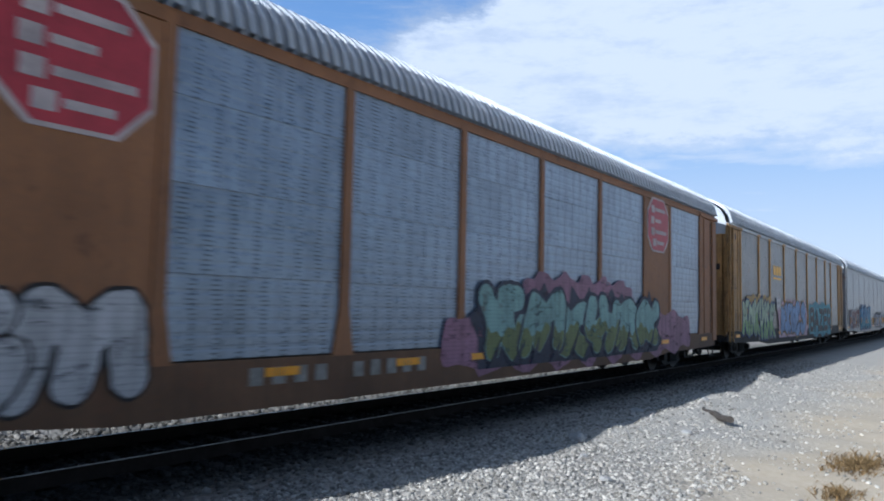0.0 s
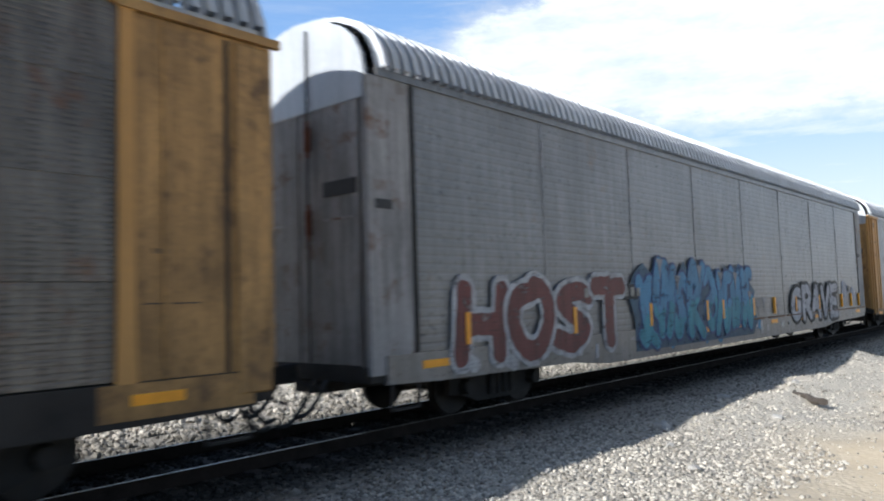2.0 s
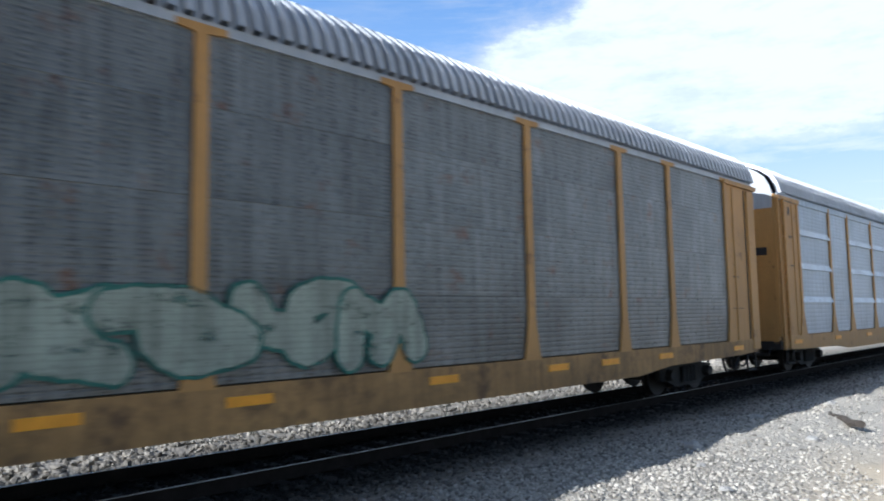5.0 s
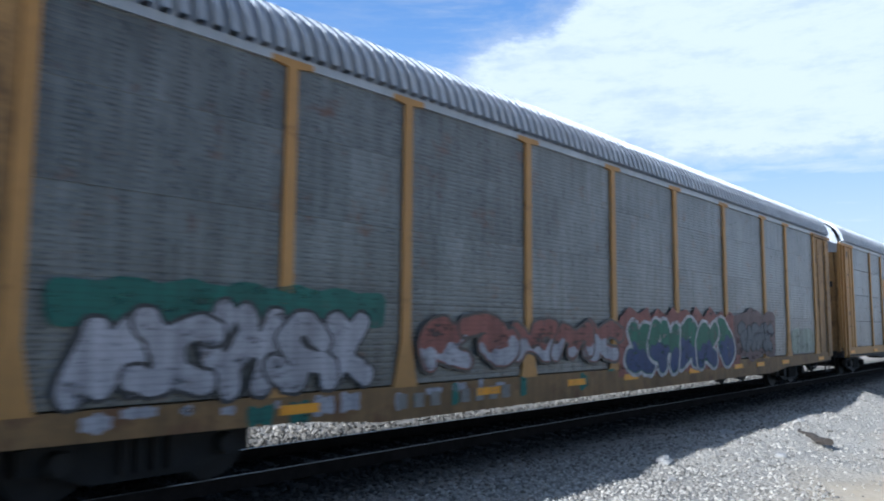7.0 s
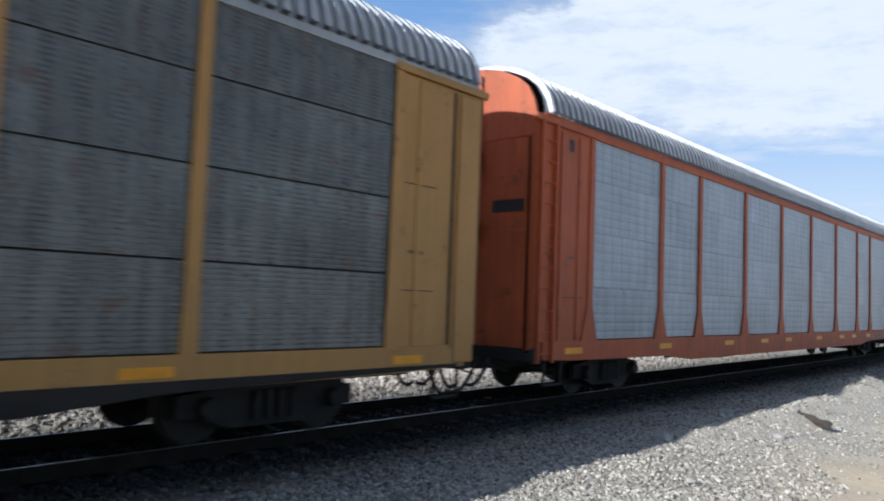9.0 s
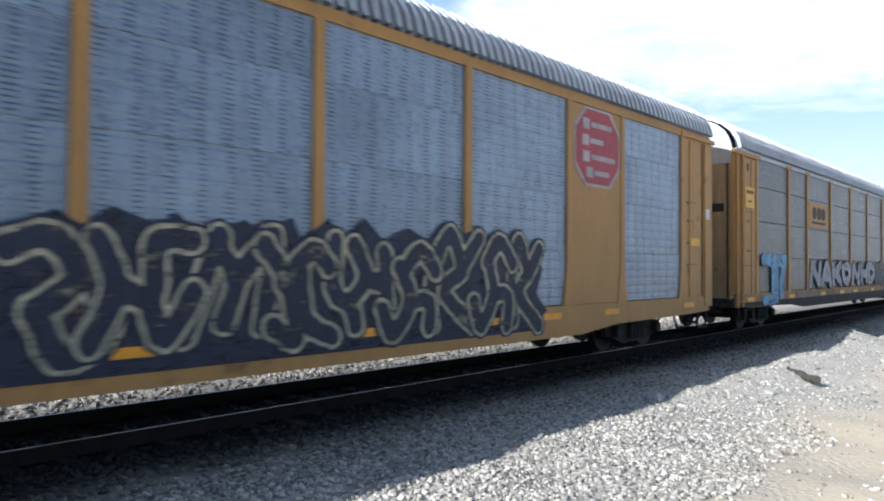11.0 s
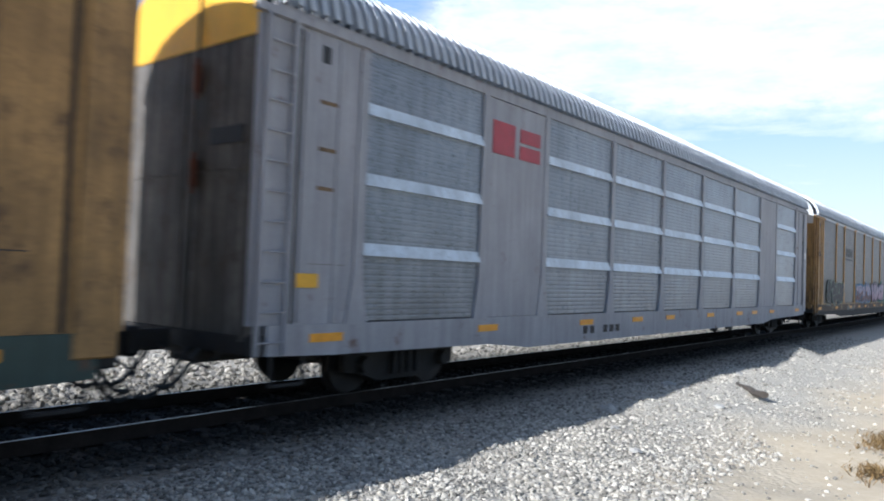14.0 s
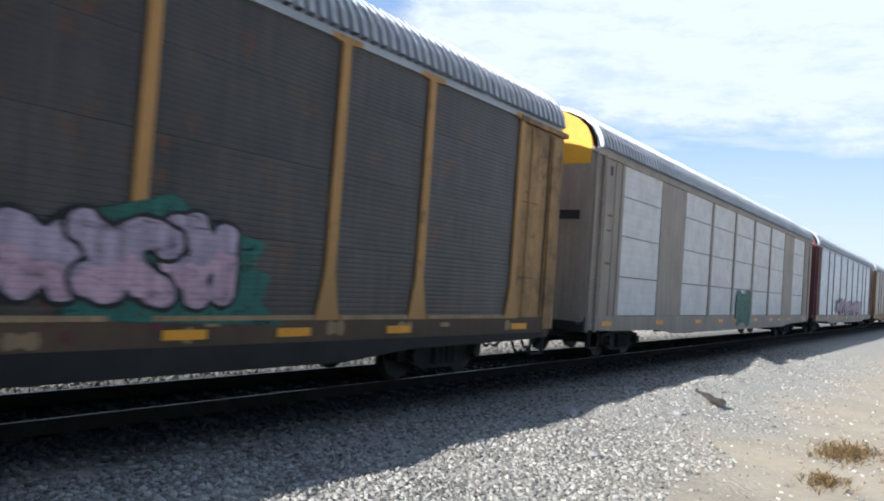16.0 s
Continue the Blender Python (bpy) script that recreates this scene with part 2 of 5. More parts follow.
def add_tube(bm, pts, r, n=6):
    """One bent round bar through pts."""
    pts = [Vector(p) for p in pts]
    rings = []
    for i, p in enumerate(pts):
        way = (pts[min(i + 1, len(pts) - 1)] - pts[max(i - 1, 0)]).normalized()
        turn = way.to_track_quat("Z", "Y").to_matrix()
        rings.append([bm.verts.new(p + turn @ Vector((r * math.cos(2 * math.pi * k / n), r * math.sin(2 * math.pi * k / n), 0))) for k in range(n)])
    for a, b in zip(rings, rings[1:]):
        for k in range(n):
            bm.faces.new((a[k], a[(k + 1) % n], b[(k + 1) % n], b[k]))
    bm.faces.new(rings[0][::-1])
    bm.faces.new(rings[-1])
    return bm


def plate(pts, y0, y1):
    """A plate with the outline pts (x, z), from y0 to y1."""
    bm = bmesh.new()
    a = [bm.verts.new((x, y0, z)) for x, z in pts]
    b = [bm.verts.new((x, y1, z)) for x, z in pts]
    bm.faces.new(a)
    bm.faces.new(b[::-1])
    for i in range(len(pts)):
        j = (i + 1) % len(pts)
        bm.faces.new((a[i], b[i], b[j], a[j]))
    bmesh.ops.recalc_face_normals(bm, faces=bm.faces[:])
    return bm


CACHE = {}


def cached(key, make):
    if key not in CACHE:
        data = make()
        CACHE[key] = as_mesh(str(key[0]), data) if isinstance(data, bmesh.types.BMesh) else data
    return CACHE[key]


# ---- the autorack car: front end at x = 0, centre line y = 0, rail top z = 0 ----
LENGTH, HALF, EAVE, CROWN = 27.4, 1.53, 4.95, 5.93
SILL_TOP, SILL_LOW = 1.10, 0.70
POSTS = [1.82, 4.67, 6.63, 9.47, 12.30, 15.10, 17.93, 20.77, 22.73, 25.58]
SEAMS = [1.12, 2.08, 3.08, 4.05, 4.90]
FACE = -HALF + 0.035


ROOF_Y, ROOF_Z = (0.0, 0.35, 0.75, 1.10, 1.33, 1.47, 1.53), (5.93, 5.89, 5.79, 5.63, 5.44, 5.20, 4.95)


def arch(y):
    """Height of the roof over the width."""
    return float(np.interp(abs(y), ROOF_Y, ROOF_Z))


ARC = [-y for y in ROOF_Y[:0:-1]] + list(ROOF_Y)


def roof_mesh(cut=0.25):
    verts, faces = [], []
    ribs = 133
    step = (LENGTH - 2 * cut) / ribs
    xs, hs = [], []
    for i in range(ribs):
        for f_, h in ((0.0, 0.0), (0.46, 0.0), (0.51, 0.095), (0.94, 0.095)):
            xs.append(cut + (i + f_) * step)
            hs.append(h)
    xs.append(LENGTH - cut)
    hs.append(0.0)
    n = len(ARC)
    for x, h in zip(xs, hs):
        for y in ARC:
            z = arch(y)
            dz, dy = z - 4.3, y
            d = math.hypot(dz, dy)
            verts.append((x, y + h * dy / d, z + h * dz / d))
    for i in range(len(xs) - 1):
        for j in range(n - 1):
            a = i * n + j
            faces.append((a, a + 1, a + n + 1, a + n))
    return raw_mesh("roof", verts, faces)


def sheet_mesh(w, h, ridges, depth=0.0036):
    """A side sheet with level ridges; front face at y = 0, facing -y."""
    verts, faces = [], []
    prof = []
    p = h / ridges
    for i in range(ridges):
        prof += [(i * p, 0.0), (i * p + 0.55 * p, 0.0), (i * p + 0.68 * p, depth), (i * p + 0.88 * p, depth)]
    prof.append((h, 0.0))
    for x in (0, w):
        for z, y in prof:
            verts.append((x, y, z))
    k = len(prof)
    for i in range(k - 1):
        faces.append((i, k + i, k + i + 1, i + 1))
    # returns at the edges give the sheet its thickness
    base = len(verts)
    verts += [(0, 0.05, 0), (w, 0.05, 0), (w, 0.05, h), (0, 0.05, h)]
    faces += [(0, base, base + 1, k), (k - 1, 2 * k - 1, base + 2, base + 3)]
    return raw_mesh("side_sheet", verts, faces)


def strip_mesh(x0, x1, z):
    """A sloping ledge across a bay, its face turned up to the sky; the sky's sheen is put into its pale colour."""
    bm = plate([(x0, z - 0.085), (x1, z - 0.085), (x1, z + 0.085), (x0, z + 0.085)], FACE - 0.006, FACE + 0.03)
    for v in bm.verts:
        if v.co.z < z and v.co.y < FACE:
            v.co.y -= 0.055
    return bm


def post_mesh(flare, cap, base):
    """A side post with a T-shaped head and a spreading foot, outer face at y = 0."""
    w = 0.088
    pts = [(-w - flare, base - 0.02), (w + flare, base - 0.02), (w + flare * 0.75, base + 0.10), (w, base + 0.62), (w * 0.85, EAVE - 0.20)]
    if cap:
        pts += [(w * 0.85, EAVE - 0.13), (0.30, EAVE - 0.10), (0.30, EAVE - 0.03), (-0.30, EAVE - 0.03), (-0.30, EAVE - 0.10), (-w * 0.85, EAVE - 0.13)]
    else:
        pts += [(w * 0.85, EAVE - 0.03), (-w * 0.85, EAVE - 0.03)]
    pts += [(-w * 0.85, EAVE - 0.20), (-w, base + 0.62), (-w - flare * 0.75, base + 0.10)]
    return plate(pts, 0.0, 0.06)


def end_leaf(side):
    """One leaf of the end doors, below the roof cap."""
    s = 1 if side > 0 else -1
    pts = [(0.02 * s, 0.98), (1.36 * s, 0.98), (1.36 * s, 4.62), (0.02 * s, 4.86)]
    bm = plate(pts, 0.0, 0.07)
    bmesh.ops.rotate(bm, verts=bm.verts[:], cent=(0, 0, 0), matrix=Matrix.Rotation(radians(-90), 3, "Z"))
    return bm


def cap_mesh():
    """The arched end plate under the roof."""
    pts = [(-1.44, 4.55)] + [(y * 0.955, arch(y) - 0.03) for y in ARC] + [(1.44, 4.55)]
    bm = plate(pts, 0.0, 0.06)
    bmesh.ops.rotate(bm, verts=bm.verts[:], cent=(0, 0, 0), matrix=Matrix.Rotation(radians(-90), 3, "Z"))
    return bm


def ladder_mesh():
    bm = bmesh.new()
    for x in (0.0, 0.42):
        add_box(bm, x - 0.025, x + 0.025, -0.03, 0.03, 0.75, EAVE - 0.12)
    for i in range(11):
        z = 0.9 + i * 0.36
        add_rod(bm, (0, 0, z), (0.42, 0, z), 0.014, 6)
    return bm


def wheel_mesh():
    bm = bmesh.new()
    for y, r, d in ((0.0, 0.42, 0.10), (0.07, 0.455, 0.035)):
        bmesh.ops.create_cone(bm, cap_ends=True, segments=28, radius1=r, radius2=r, depth=d, matrix=Matrix.Translation((0, y, 0)) @ Matrix.Rotation(radians(90), 4, "X"))
    bmesh.ops.create_cone(bm, cap_ends=True, segments=14, radius1=0.14, radius2=0.10, depth=0.12, matrix=Matrix.Translation((0, -0.09, 0)) @ Matrix.Rotation(radians(90), 4, "X"))
    return bm


def frame_mesh():
    """A truck's cast side frame."""
    pts = [(-1.22, 0.36), (-1.22, 0.60), (-0.75, 0.66), (-0.45, 0.78), (0.45, 0.78), (0.75, 0.66), (1.22, 0.60), (1.22, 0.36), (0.95, 0.34), (0.55, 0.20), (-0.55, 0.20), (-0.95, 0.34)]
    bm = plate(pts, -0.06, 0.06)
    for x in (-0.25, -0.09, 0.09, 0.25):
        add_rod(bm, (x, -0.10, 0.28), (x, -0.10, 0.62), 0.06, 8)
    for x in (-0.89, 0.89):
        bmesh.ops.create_cone(bm, cap_ends=True, segments=12, radius1=0.13, radius2=0.11, depth=0.16, matrix=Matrix.Translation((x, -0.12, 0.46)) @ Matrix.Rotation(radians(90), 4, "X"))
    return bm


def truck(car, x):
    body = bmesh.new()
    add_box(body, x - 0.22, x + 0.22, -1.0, 1.0, 0.42, 0.74, 0.03)
    add_box(body, x - 0.35, x + 0.35, -0.4, 0.4, 0.70, 0.95, 0.03)
    for dx in (-0.89, 0.89):
        add_rod(body, (x + dx, -0.9, 0.455), (x + dx, 0.9, 0.455), 0.08, 10)
        add_box(body, x + dx * 0.5 - 0.06, x + dx * 0.5 + 0.06, -0.95, 0.95, 0.30, 0.42)
    t = part("truck", body, DARK, car, "sooty cast steel truck under the car")
    for y in (-1, 1):
        part("side_frame", cached(("side_frame",), frame_mesh), DARK, t, at=(x, y * 1.02, 0), turn=0 if y < 0 else 180)
        for dx in (-0.89, 0.89):
            part("wheel", cached(("wheel",), wheel_mesh), WHEEL, t, "dark steel wheel with a flange", at=(x + dx, y * 0.79, 0.455), turn=0 if y < 0 else 180)
    return t


def lower_sill(c, low, top):
    """The dark frame rail that hangs below a shallow painted sill."""
    L = LENGTH
    pts = [(0.5, top), (0.5, low + 0.1), (4.9, low + 0.02), (6.2, low - 0.10), (L - 6.2, low - 0.10), (L - 4.9, low + 0.02), (L - 0.5, low + 0.1), (L - 0.5, top)]
    part("lower_sill", plate(pts, -HALF - 0.008, -HALF + 0.06), DARK, c)


def car_body(k, label, sheet, end, post, sill, cap=None, chord=None, seam=None, flare=0.13, head=True, smooth=False, wide=(), ridges=9, roof=None, end_side=None, strips=None, low=SILL_LOW, base=SILL_TOP, rows=None):
    """An autorack car with all its parts. wide: bays closed by a plain painted panel."""
    car = tagged(new("autorack_car"), label, "railway car", "cars of the train")
    seams = [base + 0.02] + (rows or SEAMS[1:])
    cap = cap or ROOF
    L = LENGTH
    part("roof", cached(("roof",), roof_mesh), roof or ROOF, car, "ribbed galvanised steel roof")
    # inner walls, floor and underframe close the body
    inner = bmesh.new()
    add_box(inner, 0.30, L - 0.30, -HALF + 0.09, -HALF + 0.12, 1.0, EAVE - 0.02)
    add_box(inner, 0.30, L - 0.30, HALF - 0.12, HALF - 0.09, 1.0, EAVE - 0.02)
    add_box(inner, 0.15, L - 0.15, -HALF + 0.10, HALF - 0.10, 0.94, 1.0)
    part("inner_shell", inner, SEAM if seam != "pale" else PALE, car)
    under = bmesh.new()
    add_box(under, 0.2, L - 0.2, -0.30, 0.30, 0.55, 0.94, 0.02)
    for x in np.linspace(6.2, L - 6.2, 9):
        add_box(under, x - 0.06, x + 0.06, -HALF + 0.12, HALF - 0.12, 0.70, 0.94)
    add_box(under, 9.0, 10.1, -0.95, -0.35, 0.48, 0.92, 0.05)
    add_rod(under, (15.2, -0.75, 0.68), (16.6, -0.75, 0.68), 0.2, 12)
    add_rod(under, (6.0, -1.0, 0.62), (21.0, -1.0, 0.62), 0.025, 6)
    part("underframe", under, DARK, car, "black sooty underframe with brake gear")
    for x in (3.30, L - 3.30):
        truck(car, x)
    for x, s in ((0.0, -1), (L, 1)):
        cp = bmesh.new()
        add_box(cp, min(x, x + s * 0.52), max(x, x + s * 0.52), -0.10, 0.10, 0.72, 0.98, 0.03)
        add_box(cp, min(x + s * 0.42, x + s * 0.64), max(x + s * 0.42, x + s * 0.64), -0.17, 0.17, 0.66, 1.02, 0.05)
        part("coupler", cp, DARK, car)
        for y, dip, out in ((-0.45, 0.20, 0.62), (-0.70, 0.34, 0.50), (0.35, 0.26, 0.60)):
            pts = [(x + s * out * q, y + 0.08 * q, 0.78 - (0.78 - dip) * math.sin(math.pi * min(q * 0.62, 0.62))) for q in (0, 0.15, 0.3, 0.45, 0.6, 0.75, 0.9, 1.0)]
            part("air_hose", add_tube(bmesh.new(), pts, 0.032), RUBBER, car)
        part("cut_lever", add_tube(bmesh.new(), [(x + s * 0.1, -1.3, 0.82), (x + s * 0.22, -1.25, 0.62), (x + s * 0.3, -0.3, 0.80)], 0.018), DARK, car)
    # side sills, both sides
    for y, side in ((-HALF, -1), (HALF - 0.10, 1)):
        pts = [(0.35, base), (0.35, low + 0.1), (1.4, low + 0.06), (4.9, low + 0.02), (6.2, low - 0.10), (L - 6.2, low - 0.10), (L - 4.9, low + 0.02), (L - 1.4, low + 0.06), (L - 0.35, low + 0.1), (L - 0.35, base)]
        part("side_sill", plate(pts, y, y + 0.10), sill, car)
    top = box(0.28, L - 0.28, -HALF, -HALF + 0.09, EAVE - 0.10 if not chord else EAVE - 0.16, EAVE + 0.01)
    part("top_chord", top, chord or (sheet if smooth else ROOF), car)
    part("top_chord", box(0.28, L - 0.28, HALF - 0.09, HALF, EAVE - 0.14, EAVE + 0.01), chord or ROOF, car)
    part("far_wall", box(0.4, L - 0.4, HALF - 0.08, HALF - 0.03, base + 0.003, EAVE - 0.15), sheet, car)
    # near side
    if smooth:
        zs = [base + 0.003, EAVE - 0.103]
        edges = [1.0, 4.2, 7.4, 10.6, 13.8, 17.0, 20.2, 23.4, 26.4]
        for a, b in zip(edges, edges[1:]):
            part("side_sheet", cached(("side_sheet", round(b - a, 2), "tall", base), lambda: sheet_mesh(b - a - 0.012, zs[1] - zs[0], 30, 0.003)), sheet, car, at=(a + 0.006, FACE, zs[0]))
            part("rivet_strip", box(b - 0.03, b + 0.03, FACE - 0.008, FACE + 0.01, zs[0], zs[1]), sheet, car)
    else:
        for i, (a, b) in enumerate(zip(POSTS, POSTS[1:])):
            if i in wide:
                part("painted_panel", box(a - 0.05, b + 0.05, -HALF + 0.012, -HALF + 0.06, base + 0.002, EAVE - 0.17, 0.01), post, car)
                continue
            for z0, z1 in zip(seams, seams[1:]):
                g = 0.022 if seam == "dark" else 0.075 if seam == "pale" else 0.004
                w, h = round(b - a, 2), round(z1 - z0 - g, 3)
                part("side_sheet", cached(("side_sheet", w, h, ridges), lambda: sheet_mesh(w, h, ridges)), sheet, car, at=(a, FACE, z0))
            if strips and i in strips:
                for z in strips[i]:
                    part("pale_strip", strip_mesh(a + 0.07, b - 0.07, z), PALE, car)
        for i, x in enumerate(POSTS):
            if (i in wide or i - 1 in wide) and flare < 0.05:
                continue
            part("side_post", cached(("side_post", flare, head, base), lambda: post_mesh(flare, head, base)), post, car, at=(x, -HALF - 0.004, 0))
    # end sections of the sides, doors and ladders at both ends
    e_mat = end_side or end
    inset = 0.95 if smooth else POSTS[0]
    for x0, x1, s in ((0.10, inset, -1), (L - inset, L - 0.10, 1)):
        end_bm = box(x0, x1, -HALF + 0.022, -HALF + 0.10, base + 0.002 if not smooth else 0.85, EAVE - 0.165 if not smooth else EAVE - 0.103)
        ep = part("end_panel", end_bm, e_mat, car)
        if not smooth:
            xg, xp = (x0 + 0.60, x0 + 0.28) if s < 0 else (x1 - 0.60, x1 - 0.28)
            part("door_gap", box(xg - 0.028, xg + 0.028, -HALF + 0.016, -HALF + 0.03, base + 0.01, EAVE - 0.2), SEAM, ep)
            xq = x0 + 1.30 if s < 0 else x1 - 1.30
            part("stiffener", box(xq - 0.04, xq + 0.04, -HALF + 0.0, -HALF + 0.03, base + 0.01, EAVE - 0.2, 0.01), e_mat, ep)
            if s < 0:
                part("panel_hole", box(x0 + 0.96, x0 + 1.10, -HALF + 0.017, -HALF + 0.03, 4.42, 4.64), BLACK, ep)
                part("door_edge", box(x0 + 0.68, x0 + 0.76, -HALF - 0.006, -HALF + 0.03, base + 0.03, EAVE - 0.22, 0.01), e_mat, ep)
                part("ladder", cached(("ladder",), ladder_mesh), e_mat, car, at=(x0 + 0.08, -HALF - 0.02, 0))
            else:
                part("outer_post", box(xp - 0.22, xp + 0.22, -HALF - 0.02, -HALF + 0.03, 0.85, EAVE - 0.2, 0.02), e_mat, ep)
            part("eave_bracket", box(x0 - 0.10 if s < 0 else x0 - 0.1, x1 + 0.1 if s < 0 else x1 + 0.10, -HALF - 0.03, -HALF + 0.05, EAVE - 0.15, EAVE - 0.05), e_mat, car)
        else:
            part("door_gap", box(inset - 0.05 if s < 0 else L - inset, inset if s < 0 else L - inset + 0.05, -HALF + 0.015, -HALF + 0.03, 0.86, EAVE - 0.105), SEAM, car)
            part("end_slot", box(x0 + 0.12, x0 + 0.42, -HALF + 0.012, -HALF + 0.03, 3.05, 3.18), BLACK, car)
        part("end_panel", box(x0, x1, HALF - 0.10, HALF - 0.022, base, EAVE - 0.15), e_mat, car)
        # end doors: two leaves, cap, corner posts, locking rods
        xd = 0.12 if s < 0 else L - 0.12
        turn = 0 if s < 0 else 180
        for side in (-1, 1):
            leaf = part("end_door", cached(("end_door", side), lambda: end_leaf(side)), end, car, "end door leaf", at=(xd, 0, 0), turn=turn)
            for z in (2.95,):
                part("door_rib", cached(("door_rib",), lambda: box(-0.012, 0.0, -0.6, 0.6, 0, 0.03)), end, leaf, at=(0.0, -side * 0.7, z))
            part("corner_post", box(min(xd, xd - s * 0.2), max(xd, xd - s * 0.2), side * 1.36 - 0.07, side * 1.36 + 0.07, 0.9, 4.70, 0.012), end, car)
        part("end_cap", cached(("end_cap",), cap_mesh), cap, car, "arched end plate under the roof", at=(xd + s * 0.02, 0, 0), turn=turn)
        rod = bmesh.new()
        xr = xd + s * 0.05
        add_rod(rod, (xr, -0.28, 1.0), (xr, -0.28, CROWN - 0.2), 0.016, 8)
        lock = part("locking_rod", rod, DARK, car)
        for z in (4.15, 2.95):
            buckle = bmesh.new()
            add_rod(buckle, (xr, -0.28, z - 0.17), (xr, -0.28, z + 0.17), 0.050, 8)
            add_rod(buckle, (xr, -0.28, z - 0.26), (xr, -0.28, z + 0.26), 0.030, 8)
            part("turnbuckle", buckle, RUST, lock, "rusty turnbuckle")
        part("door_slot", box(min(xd, xd + s * 0.02), max(xd, xd + s * 0.02), -1.24, -0.58, 3.28, 3.49), BLACK, car)
        part("end_sill", box(min(xd, xd - s * 0.3), max(xd, xd - s * 0.3), -HALF + 0.05, HALF - 0.05, 0.74, 0.98, 0.02), DARK, car)
        step = bmesh.new()
        sx = 0.45 if s < 0 else L - 0.95
        for dx in (0, 0.5):
            add_box(step, sx + dx - 0.02, sx + dx + 0.02, -HALF + 0.02, -HALF + 0.05, 0.36, 0.80)
        add_box(step, sx, sx + 0.5, -HALF, -HALF + 0.08, 0.36, 0.39)
        part("step", step, DARK, car)
    # reflector tape along the sill
    for x in (1.3, 4.9, 8.4, 10.9, 12.9, 15.9, 18.6, 20.2, 22.3, 25.9):
        part("reflector", cached(("reflector",), lambda: box(-0.28, 0.28, -0.004, 0.01, -0.055, 0.055)), REFLECT, car, at=(x, -HALF - 0.006, base - 0.17))
    return car


# ---- paint on the sides ----
def blob(x0, x1, z0, z1, y, depth, seed, rough=0.14, n=64):
    """An uneven painted patch."""
    rnd = random.Random(seed)
    ph = [rnd.uniform(0, 6.3) for _ in range(5)]
    hx, hz = (x1 - x0) / 2, (z1 - z0) / 2
    n = max(n, int(n * min(hx / hz, 4) / 1.5))
    pts = []
    for i in range(n):
        a = 2 * math.pi * i / n
        c, s = math.cos(a), math.sin(a)
        r = 1 / max(abs(c) ** 6 + abs(s) ** 6, 1e-6) ** (1 / 6)
        x, z = hx * c * r, hz * s * r
        k = rough * min(hx, hz) * (0.7 * math.sin(x * 2.3 / hz + ph[0]) + 0.45 * abs(math.sin(x * 2.9 / hz + ph[1])) + 0.4 * math.sin(2.5 * z / hz + ph[2]))
        pts.append(((x0 + x1) / 2 + x + k * c, (z0 + z1) / 2 + z + k * s * 1.2))
    bm = plate(pts, y - depth, y)
    return bm


